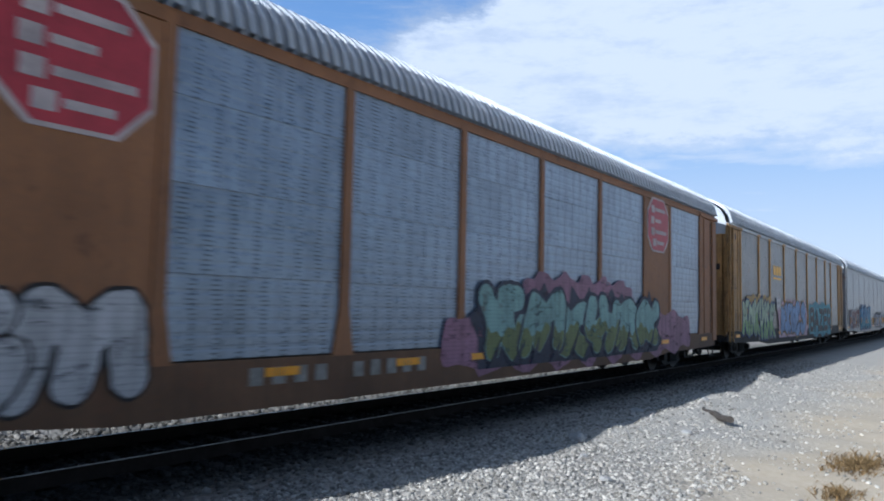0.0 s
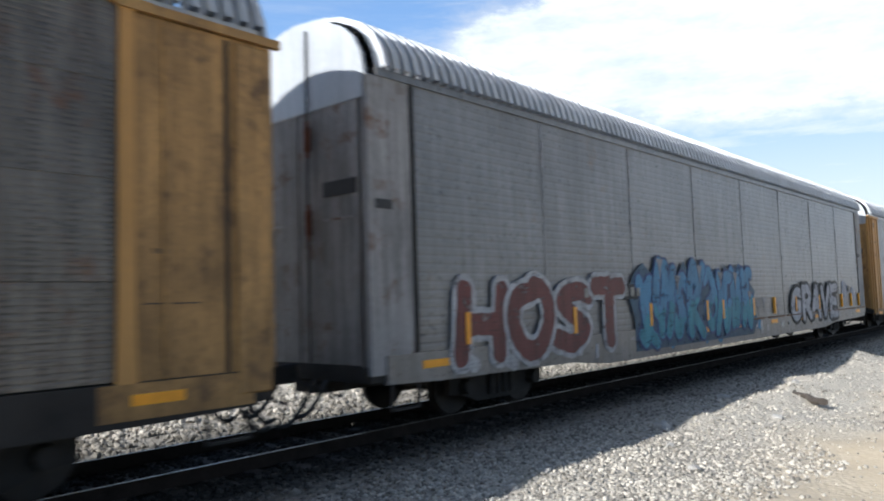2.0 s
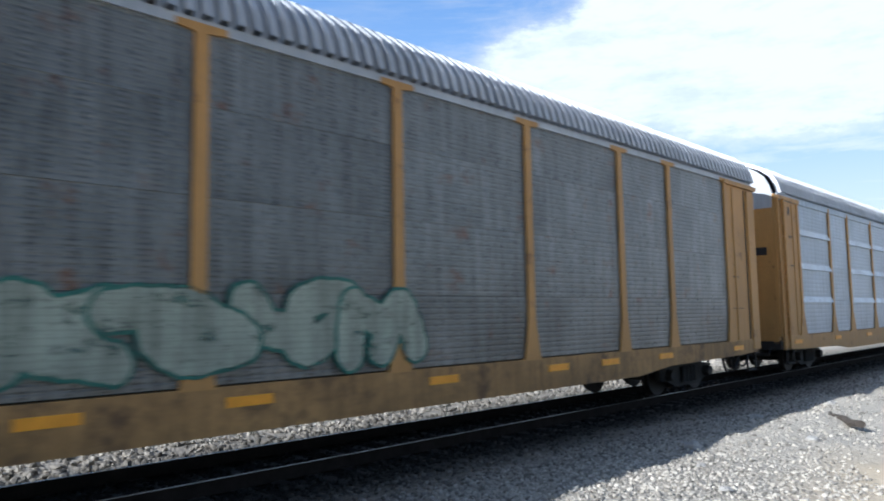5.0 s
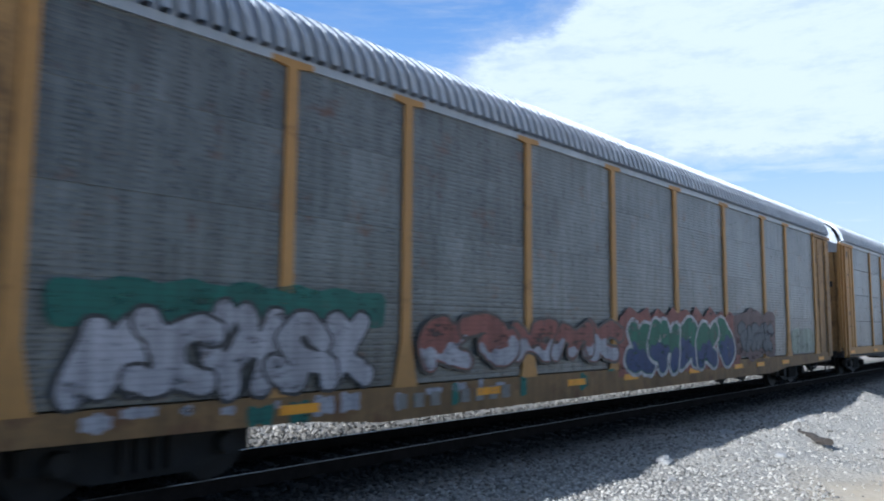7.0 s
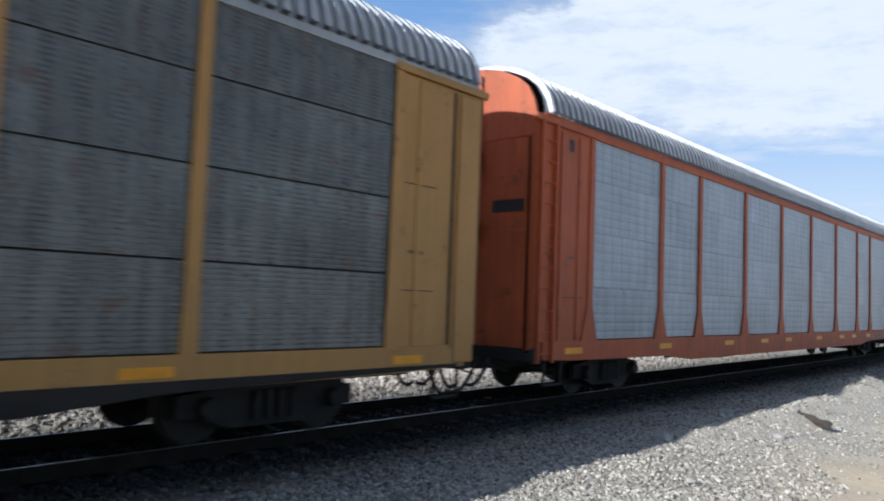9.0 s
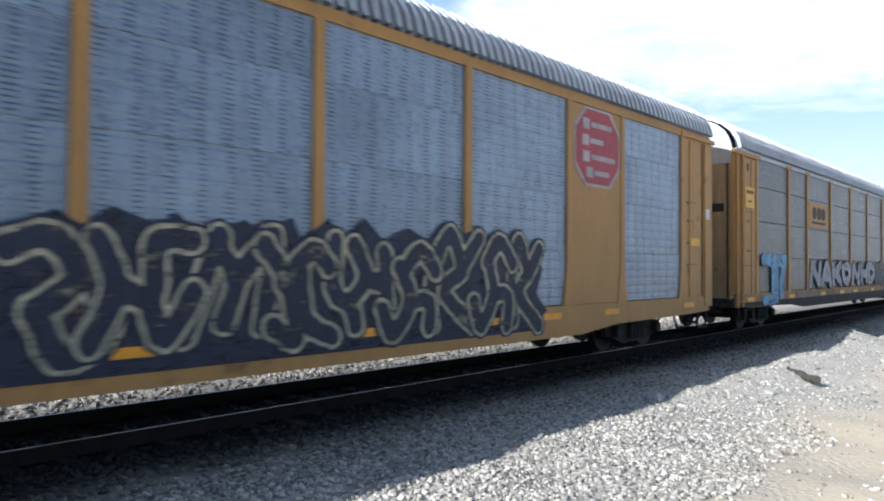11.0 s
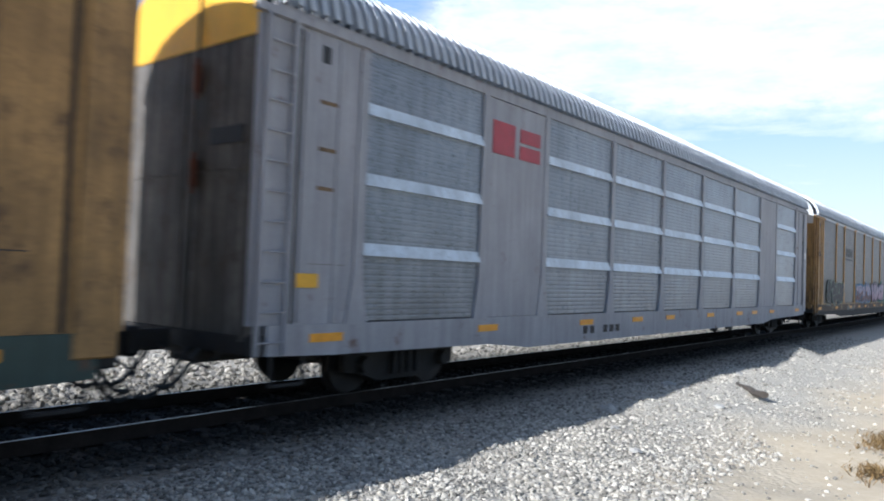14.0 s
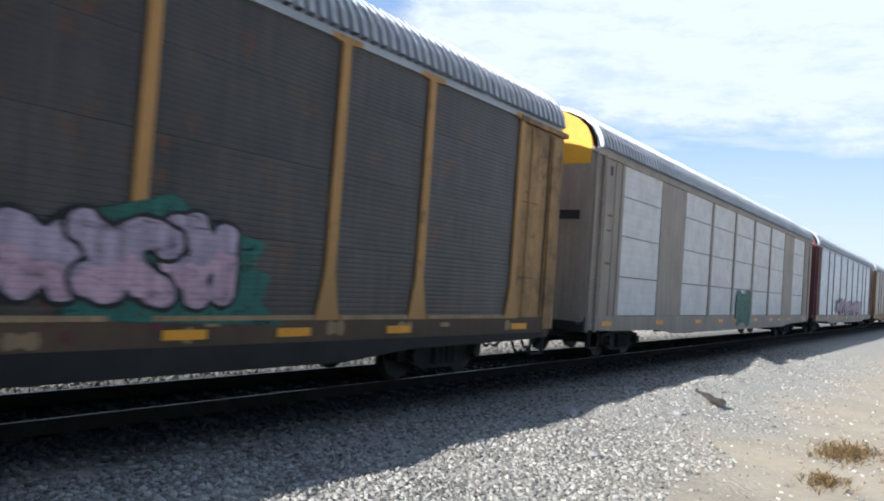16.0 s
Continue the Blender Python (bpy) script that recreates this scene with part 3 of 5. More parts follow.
GLYPHS = {
    "A": [[(0, 0), (0.22, 0.55), (0.5, 1), (0.78, 0.55), (1, 0)], [(0.24, 0.36), (0.78, 0.36)]],
    "B": [[(0.08, 0), (0.08, 1)], [(0.08, 1), (0.62, 1), (0.86, 0.78), (0.6, 0.54), (0.1, 0.52)], [(0.6, 0.54), (0.98, 0.28), (0.66, 0), (0.08, 0)]],
    "C": [[(0.95, 0.82), (0.55, 1), (0.1, 0.72), (0.08, 0.28), (0.5, 0), (0.96, 0.18)]],
    "D": [[(0.08, 0), (0.08, 1)], [(0.08, 1), (0.6, 0.96), (0.98, 0.5), (0.6, 0.04), (0.08, 0)]],
    "E": [[(0.95, 1), (0.08, 1)], [(0.08, 1), (0.08, 0)], [(0.08, 0), (0.98, 0)], [(0.08, 0.5), (0.8, 0.5)]],
    "e": [[(0.92, 0.86), (0.5, 1), (0.12, 0.80), (0.50, 0.54)], [(0.50, 0.54), (0.03, 0.28), (0.45, 0), (0.98, 0.16)]],
    "G": [[(0.95, 0.84), (0.5, 1), (0.08, 0.62), (0.12, 0.2), (0.55, 0), (0.94, 0.16), (0.94, 0.46)], [(0.94, 0.46), (0.55, 0.46)]],
    "H": [[(0.05, 0), (0.05, 1)], [(0.95, 0), (0.95, 1)], [(0.05, 0.5), (0.95, 0.5)]],
    "K": [[(0.08, 0), (0.08, 1)], [(0.95, 1), (0.15, 0.48)], [(0.3, 0.58), (1, 0)]],
    "M": [[(0, 0), (0.1, 1)], [(0.1, 1), (0.5, 0.35)], [(0.5, 0.35), (0.9, 1)], [(0.9, 1), (1, 0)]],
    "N": [[(0.05, 0), (0.05, 1)], [(0.05, 1), (0.95, 0)], [(0.95, 0), (0.95, 1)]],
    "O": [[(0.5, 1), (0.1, 0.78), (0.05, 0.4), (0.35, 0.02), (0.75, 0.06), (0.97, 0.5), (0.85, 0.88), (0.5, 1)]],
    "P": [[(0.08, 0), (0.08, 1)], [(0.08, 1), (0.7, 1), (0.95, 0.75), (0.65, 0.45), (0.1, 0.45)]],
    "R": [[(0.08, 0), (0.08, 1)], [(0.08, 1), (0.66, 1), (0.92, 0.76), (0.6, 0.48), (0.1, 0.46)], [(0.45, 0.46), (1, 0)]],
    "S": [[(0.95, 0.84), (0.5, 1), (0.1, 0.78), (0.5, 0.53), (0.95, 0.26), (0.5, 0), (0.03, 0.14)]],
    "T": [[(0.5, 0), (0.5, 1)], [(0, 1), (1, 0.98)]],
    "U": [[(0.06, 1), (0.06, 0.3), (0.35, 0), (0.7, 0.02), (0.95, 0.3), (0.95, 1)]],
    "V": [[(0, 1), (0.48, 0)], [(0.48, 0), (1, 1)]],
    "W": [[(0, 1), (0.22, 0)], [(0.22, 0), (0.5, 0.75)], [(0.5, 0.75), (0.76, 0)], [(0.76, 0), (1, 1)]],
    "Z": [[(0.05, 1), (0.95, 1)], [(0.95, 1), (0.05, 0)], [(0.05, 0), (1, 0)]],
    "1": [[(0.2, 0), (0.05, 0.6), (0.3, 1), (0.62, 0.62)], [(0.62, 0.62), (0.3, 0.4), (1, -0.02)], [(0.62, 0.62), (0.98, 0.98)]],
    "2": [[(0, 0.88), (0.45, 1), (0.72, 0.66), (0.3, 0.4)], [(0.3, 0.4), (0.55, 0.02), (1, 0.22), (0.9, 0.6)]],
    "3": [[(0.05, 0.02), (0.25, 0.9)], [(0.25, 0.9), (0.6, 0.55), (0.5, 0.1)], [(0.6, 0.55), (0.95, 0.95), (0.98, 0.1)]],
    "4": [[(0, 0.15), (0.35, 0.05), (0.25, 0.6), (0.0, 0.95)], [(0.25, 0.6), (0.7, 0.9), (1, 0.75)], [(0.45, 0.7), (0.6, 0.2), (1, 0.0)]],
    "5": [[(0.1, 1), (0.0, 0.5), (0.3, 0.3), (0.55, 0.62), (0.45, 1)], [(0.3, 0.3), (0.4, 0.0)], [(0.55, 0.62), (0.95, 0.5), (0.9, 0.0)], [(0.95, 0.5), (1, 0.9)]],
    "6": [[(0.02, 0.3), (0.3, 0.0), (0.55, 0.35), (0.25, 0.75)], [(0.25, 0.75), (0.6, 1), (1, 0.7)], [(0.55, 0.35), (0.95, 0.3), (1, 0.0)]],
    "7": [[(0.0, 0.05), (0.18, 0.5), (0.0, 0.95)], [(0.18, 0.5), (0.5, 0.42), (0.55, 0.95), (0.95, 1)], [(0.5, 0.42), (0.75, 0.05), (1, 0.45)]],
}
WILD = "1532647"


def smooth_line(pts, sub=5):
    """Catmull-Rom through the points."""
    if len(pts) < 3:
        return np.array(pts, float)
    p = [pts[0]] + list(pts) + [pts[-1]]
    p = np.array(p, float)
    out = []
    for i in range(1, len(p) - 2):
        for t in np.arange(sub) / sub:
            out.append(0.5 * (2 * p[i] + (p[i + 1] - p[i - 1]) * t + (2 * p[i - 1] - 5 * p[i] + 4 * p[i + 1] - p[i + 2]) * t * t + (3 * p[i] - p[i - 1] - 3 * p[i + 1] + p[i + 2]) * t ** 3))
    out.append(p[-2])
    return np.array(out)


class Swell:
    """The swollen form of one letter: a distance field round its strokes, cut into sheets of paint."""

    def __init__(self, glyph, a, b, o, t, r, seed, lean=0.0, jag=0.012):
        rnd = random.Random(seed)
        cell = 0.032 if r > 0.09 else 0.024
        pad = r + 0.16
        self.xs = np.arange(a - pad, b + pad + cell, cell)
        self.zs = np.arange(o - pad, t + pad + cell, cell)
        X, Z = np.meshgrid(self.xs, self.zs, indexing="ij")
        self.X, self.Z = X, Z
        self.mid = (o + t) / 2
        D = np.full(X.shape, 9.0)
        for line in GLYPHS[glyph]:
            q = smooth_line([(u + rnd.uniform(-0.05, 0.05), w + rnd.uniform(-0.04, 0.04)) for u, w in line])
            px = a + (b - a) * q[:, 0] + lean * (q[:, 1] - 0.5)
            pz = o + (t - o) * q[:, 1]
            for i in range(len(q) - 1):
                ax, az_, bx, bz = px[i], pz[i], px[i + 1], pz[i + 1]
                dx, dz = bx - ax, bz - az_
                k = np.clip(((X - ax) * dx + (Z - az_) * dz) / max(dx * dx + dz * dz, 1e-9), 0, 1)
                D = np.minimum(D, np.hypot(X - ax - k * dx, Z - az_ - k * dz))
        ph = rnd.uniform(0, 6)
        self.F = r - D + jag * (np.sin(9 * X + ph) * np.cos(7 * Z + ph) + 0.6 * np.sin(23 * X - 17 * Z + 2 * ph))

    def sheet(self, grow, y, depth, below=None):
        F = self.F + grow
        if below is not None:
            F = np.minimum(F, below + 0.10 * np.sin(5 * self.X) + 0.05 * np.sin(17 * self.X) - self.Z)
        F = F.copy()
        F[0], F[-1], F[:, 0], F[:, -1] = -0.1, -0.1, -0.1, -0.1
        pos = F > 0
        xs, zs = self.xs, self.zs
        yf = y - depth
        full = pos[:-1, :-1] & pos[1:, :-1] & pos[1:, 1:] & pos[:-1, 1:]
        some = (pos[:-1, :-1] | pos[1:, :-1] | pos[1:, 1:] | pos[:-1, 1:]) & ~full
        verts, faces = [], []
        for j in range(full.shape[1]):
            col = np.flatnonzero(np.diff(np.concatenate(([0], full[:, j].astype(int), [0]))))
            for u, v in zip(col[::2], col[1::2]):
                n = len(verts)
                verts += [(xs[u], yf, zs[j]), (xs[v], yf, zs[j]), (xs[v], yf, zs[j + 1]), (xs[u], yf, zs[j + 1])]
                faces.append((n, n + 1, n + 2, n + 3))
        for i, j in np.argwhere(some):
            ring = ((i, j), (i + 1, j), (i + 1, j + 1), (i, j + 1))
            pts, cut = [], []
            for k in range(4):
                p, q = ring[k], ring[(k + 1) % 4]
                f0, f1 = F[p], F[q]
                if f0 > 0:
                    pts.append((xs[p[0]], zs[p[1]]))
                if (f0 > 0) != (f1 > 0):
                    w = f0 / (f0 - f1)
                    c = (xs[p[0]] + w * (xs[q[0]] - xs[p[0]]), zs[p[1]] + w * (zs[q[1]] - zs[p[1]]))
                    pts.append(c)
                    cut.append(c)
            n = len(verts)
            verts += [(x, yf, z) for x, z in pts]
            faces.append(tuple(range(n, n + len(pts))))
            if len(cut) == 2:
                n = len(verts)
                (ax, az_), (bx, bz) = cut
                verts += [(ax, yf, az_), (bx, yf, bz), (bx, y, bz), (ax, y, az_)]
                faces.append((n, n + 1, n + 2, n + 3))
        return raw_mesh("paint", verts, faces)


def spray_letter(car, glyph, a, b, o, t, r, fill, line, i, seed, label="", rim=0.045, lean=0.0, shade=None, halo=None, split=0.45):
    y = -HALF - 0.004
    d = 0.013 + 0.006 * (i % 2)
    form = Swell(glyph, a + r, b - r, o + r, t - r, r, seed, lean)
    piece = part("graffiti_letter", form.sheet(0, y, d), fill, car, label)
    part("letter_outline", form.sheet(rim, y, d - 0.003), line, piece)
    if shade:
        part("letter_shade", form.sheet(-0.018, y, d + 0.0025, o + split * (t - o)), shade, piece)
    if halo:
        part("letter_halo", form.sheet(rim + 0.035, y, d - 0.005), halo, piece)


def sprayed(car, text, x0, x1, z0, z1, fill, line, back=None, seed=1, fat=0.15, lean=0.05, label="", over=0.16, rim=0.055, shade=None, halo=None):
    """Sprayed letters, each with its outline, and the patch behind them."""
    rnd = random.Random(seed)
    w = (x1 - x0) / len(text)
    for i, ch in enumerate(text):
        spray_letter(car, ch, x0 + i * w - 0.02, x0 + (i + 1) * w + 0.02, z0 + rnd.uniform(0, 0.05), z1 - rnd.uniform(0, 0.08), fat, fill, line, i, seed + i, label, rim, lean + rnd.uniform(-0.05, 0.05), shade, halo)
    if back:
        part("graffiti_patch", blob(x0 - over, x1 + over, z0 - 0.1, z1 + over, -HALF - 0.004, 0.005, seed), back, car)


def bubbles(car, count, x0, x1, z0, z1, fill, line, back=None, seed=1, label="", inner=None, weight=0.17, rim=0.042, halo=None):
    """Unreadable swollen forms that crowd one another, each with an outline and a shaded foot."""
    rnd = random.Random(seed)
    w = (x1 - x0) / count
    h = z1 - z0
    for i in range(count):
        glyph = WILD[(seed * 5 + i * 3 + i // 7) % len(WILD)]
        a, b = x0 + w * (i - 0.10 - rnd.uniform(0, 0.08)), x0 + w * (i + 1.10 + rnd.uniform(0, 0.08))
        o, t = z0 + rnd.uniform(0, 0.10) * h, z1 - rnd.uniform(0, 0.16) * h
        spray_letter(car, glyph, max(a, x0), min(b, x1), o, t, weight * min(w, h), fill, line, i, seed * 31 + i, label, rim, rnd.uniform(-0.15, 0.25) * w, inner, halo, rnd.uniform(0.35, 0.55))
    if back:
        part("graffiti_patch", blob(x0 - 0.2, x1 + 0.2, z0 - 0.12, z1 + 0.2, -HALF - 0.004, 0.005, seed, 0.18), back, car)


def spiky(x0, x1, z0, z1, seed, jag=0.2, depth=0.004):
    """A painted patch with a ragged upper edge and pointed ends."""
    rnd = random.Random(seed)
    n = max(6, int((x1 - x0) / 0.32))
    pts = [(x0, z0), (x1, z0), (x1 + jag * 1.6, z0 + 0.22 * (z1 - z0)), (x1, z0 + 0.42 * (z1 - z0)), (x1 + jag, z0 + 0.68 * (z1 - z0))]
    for i in range(n):
        pts.append((x1 - (x1 - x0) * (i + rnd.uniform(0.1, 0.9)) / n, z1 + (jag if i % 2 else -jag) * rnd.uniform(0.2, 1.0)))
    pts += [(x0 - jag, z0 + 0.7 * (z1 - z0)), (x0, z0 + 0.4 * (z1 - z0))]
    return plate(pts, -HALF - 0.004 - depth, -HALF - 0.004)


def smears(car, x0, x1, z0, z1, mat, count, seed):
    """Thin patches of overspray and drips on the sill."""
    rnd = random.Random(seed)
    for i in range(count):
        x = x0 + (x1 - x0) * (i + rnd.random()) / count
        w, h = rnd.uniform(0.06, 0.34), rnd.uniform(0.08, 0.8) * (z1 - z0)
        top = z1 - rnd.uniform(0, 0.4) * (z1 - z0)
        part("overspray", blob(x - w / 2, x + w / 2, max(top - h, z0), top, -HALF - 0.004, 0.0025 + 0.0002 * (i % 3), seed * 50 + i, 0.35, 24), mat, car)


def bars(car, x0, x1, z0, z1, mat, count=6, name="stencil_bar", y=None, seed=3):
    """Unreadable stencilled marks as plain bars."""
    rnd = random.Random(seed)
    w = (x1 - x0) / count
    y = -HALF - 0.004 if y is None else y
    for i in range(count):
        if count > 5 and i == count // 2 - 1:
            continue
        part(name, box(x0 + i * w + 0.22 * w, x0 + (i + 1) * w - 0.22 * w, y - 0.006, y + 0.004, z0, z1 - rnd.uniform(0, 0.1) * (z1 - z0)), mat, car)


def octagon_sign(car, x0, x1, z0, z1):
    y = -HALF + 0.012
    def ring(g, d):
        c = 0.24
        a, b, u, v = x0 - g, x1 + g, z0 - g, z1 + g
        k = c * (x1 - x0)
        return plate([(a + k, u), (b - k, u), (b, u + k), (b, v - k), (b - k, v), (a + k, v), (a, v - k), (a, u + k)], y - d, y)
    sign = part("emblem_board", ring(0.05, 0.014), EMBLEM, car, "red octagonal emblem with a white rim")
    part("emblem_field", ring(0.0, 0.018), RED_SIGN, sign)
    h = z1 - z0
    w = x1 - x0
    for i, (f0, f1, t) in enumerate(((0.18, 0.82, 0.80), (0.16, 0.62, 0.58), (0.18, 0.90, 0.36), (0.26, 0.76, 0.15))):
        part("emblem_bar", box(x0 + w * (f0 + 0.16), x0 + w * f1, y - 0.024, y, z0 + h * t - 0.045, z0 + h * t + 0.05), EMBLEM, sign)
        part("emblem_bar", box(x0 + w * f0 - 0.05, x0 + w * (f0 + 0.12), y - 0.024, y, z0 + h * t - 0.10, z0 + h * t + 0.10), EMBLEM, sign)


def three_blocks(car, x0, x1, z0, z1, mat, board=None):
    """A railway's mark as plain shapes: three blocks over a line."""
    y = FACE - 0.002
    if board:
        part("mark_board", box(x0 - 0.35, x1 + 0.35, y - 0.012, y + 0.01, z0 - 0.12, z1 + 0.15), board, car, "plain painted mark board")
        y -= 0.012
    w = (x1 - x0) / 3
    h = z1 - z0
    for i in range(3):
        a, b = x0 + i * w + 0.08 * w, x0 + (i + 1) * w - 0.08 * w
        lo, hi = z0 + 0.30 * h, z1
        c = 0.16 * w
        pts = [(a + c, lo), (b - c, lo), (b, lo + c), (b, hi - c), (b - c, hi), (a + c, hi), (a, hi - c), (a, lo + c)]
        part("mark_shape", plate(pts, y - 0.008, y), mat, car)
    part("mark_line", box(x0, x1, y - 0.008, y, z0, z0 + 0.14 * h), mat, car)


def paint(name, r, g, b, vary=0.18, **k):
    """Sprayed paint, faded and grimed."""
    c = rgb(r, g, b)
    grey = sum(c) / 3
    c = tuple(0.80 * (0.82 * u + 0.18 * grey) for u in c)
    return material(name, c, 0.6, 0, vary, 1.6, 16, 0.08, streak=0.28, rust=0.06, rust_col=(0.10, 0.085, 0.075), worn=True, **k)


# ---- car paints ----
ZINC_BLUE = material("blue_grey_galvanised_sheet", (0.245, 0.295, 0.37), 0.34, 0.3, 0.18, 0.7, 12, 0.05, streak=0.12, dash=0.55)
ZINC_PALE = material("pale_galvanised_sheet", (0.33, 0.385, 0.45), 0.38, 0.2, 0.15, 0.7, 12, 0.05, streak=0.10, dash=0.35)
ZINC_GREY = material("dull_grey_sheet", (0.150, 0.158, 0.156), 0.34, 0.25, 0.32, 0.7, 12, 0.04, streak=0.25, rust=0.22, dash=0.4)
ZINC_BROWN = material("brown_stained_sheet", (0.138, 0.124, 0.110), 0.34, 0.25, 0.28, 0.7, 12, 0.04, streak=0.3, rust=0.3, dash=0.4)
ZINC_SLATE = material("slate_grey_sheet", (0.215, 0.235, 0.265), 0.34, 0.3, 0.22, 0.7, 12, 0.05, streak=0.15, dash=0.3)
ZINC_UMBER = material("umber_stained_sheet", (0.098, 0.086, 0.078), 0.34, 0.22, 0.25, 0.7, 12, 0.04, streak=0.3, rust=0.2, scratch=0.3)
TAN_WORN = material("weathered_buff_paint", (0.36, 0.245, 0.125), 0.65, 0, 0.2, 0.5, 14, 0.1, streak=0.2, rust=0.2)
TAN_SOOT = material("sooty_yellow_sill", (0.22, 0.13, 0.05), 0.65, 0, 0.3, 0.7, 14, 0.1, streak=0.2, rust=0.5)
ZINC_DARK = material("dark_brown_sheet", (0.062, 0.055, 0.05), 0.42, 0.15, 0.25, 0.7, 12, 0.1, streak=0.2, rust=0.25)
PLAIN_GREY = material("weathered_grey_side", (0.168, 0.168, 0.172), 0.34, 0.25, 0.22, 0.5, 12, 0.04, streak=0.2, rust=0.08, rust_col=(0.16, 0.12, 0.10))
PLAIN_END = material("weathered_grey_end", (0.25, 0.245, 0.25), 0.65, 0.05, 0.25, 0.9, 12, 0.1, streak=0.3, rust=0.3)
END_GRIME = material("grimy_grey_brown_end", (0.12, 0.105, 0.09), 0.7, 0, 0.4, 1.2, 12, 0.1, streak=0.5, rust=0.5, rust_col=(0.06, 0.042, 0.028))
TAN = material("faded_yellow_paint", (0.46, 0.25, 0.075), 0.6, 0, 0.13, 0.5, 14, 0.1, streak=0.07, rust=0.10)
TAN_DIRTY = material("soiled_yellow_paint", (0.34, 0.195, 0.068), 0.65, 0, 0.36, 0.8, 14, 0.1, streak=0.25, rust=0.5, rust_col=(0.11, 0.062, 0.028))
BROWN = material("rust_brown_paint", (0.25, 0.112, 0.045), 0.65, 0, 0.2, 0.5, 14, 0.1, streak=0.07, rust=0.2)
SILL_BROWN = material("dark_soiled_sill", (0.12, 0.062, 0.03), 0.7, 0, 0.3, 0.8, 14, 0.1, streak=0.12, rust=0.3)
SILL_SOOT = material("sooty_brown_sill", (0.095, 0.06, 0.034), 0.7, 0, 0.3, 0.8, 14, 0.1, streak=0.12, rust=0.3)
ORANGE = material("orange_red_paint", (0.46, 0.10, 0.03), 0.6, 0, 0.15, 0.8, 14, 0.1, streak=0.15, rust=0.1)
GREEN = material("dark_green_paint", (0.035, 0.06, 0.05), 0.6, 0, 0.25, 0.8, 14, 0.1, streak=0.2, rust=0.1)
LILAC = material("soiled_white_paint", (0.345, 0.34, 0.36), 0.6, 0, 0.12, 0.8, 14, 0.08, streak=0.15, rust=0.05)
BEIGE = material("beige_paint", (0.34, 0.29, 0.24), 0.6, 0, 0.15, 0.8, 14, 0.08, streak=0.15)
MAROON = material("maroon_paint", (0.14, 0.045, 0.05), 0.6, 0, 0.2, 0.8, 14, 0.08, streak=0.15)
P_MINT = paint("mint_spray", 140, 190, 185)
P_PALEGREEN = paint("pale_green_spray", 190, 212, 170)
P_CYANLIGHT = paint("pale_turquoise_spray", 70, 185, 200)
P_OLIVE = paint("olive_spray", 120, 135, 70)
P_NAVY = paint("navy_spray", 35, 45, 75)
P_BLUE = paint("light_blue_spray", 120, 160, 215)
P_CYAN = paint("turquoise_spray", 25, 150, 175)
P_SKY = paint("mid_blue_spray", 50, 140, 190)
P_FADED = paint("faded_grey_spray", 105, 110, 118)
P_GHOST = paint("faint_dark_spray", 70, 70, 72)
P_PINK = paint("pale_pink_spray", 225, 180, 200)
P_MAGENTA = paint("dull_pink_spray", 165, 110, 140)
P_GREEN = paint("leaf_green_spray", 150, 190, 110)
P_TEAL = paint("dark_teal_spray", 20, 120, 105)
P_MAUVEDULL = paint("dull_red_grey_spray", 120, 92, 88)
P_CHALK = paint("chalk_white_spray", 188, 190, 196)
P_WHITE = paint("white_spray", 215, 212, 212)
P_SILVER = paint("silver_spray", 185, 185, 195)
P_SAGE = paint("sage_spray", 165, 178, 160)
P_FADELIGHT = paint("dull_silver_spray", 150, 150, 156)
P_BLACK = paint("black_spray", 25, 25, 30)
P_BROWNRED = paint("brown_red_spray", 120, 55, 50)
P_RED = paint("brick_red_spray", 160, 88, 72)
P_LEAF = paint("dark_green_spray", 30, 118, 88)
P_DEEPDULL = paint("dull_blue_spray", 48, 92, 122)
P_DEEP = paint("deep_blue_spray", 40, 70, 130)
P_MAUVE = paint("mauve_spray", 195, 175, 200)
P_CREAM = paint("cream_spray", 205, 195, 160)
P_LIGHT = paint("pale_blue_spray", 120, 185, 225)
P_YELLOW = paint("yellow_spray", 205, 160, 50)

CARS = []


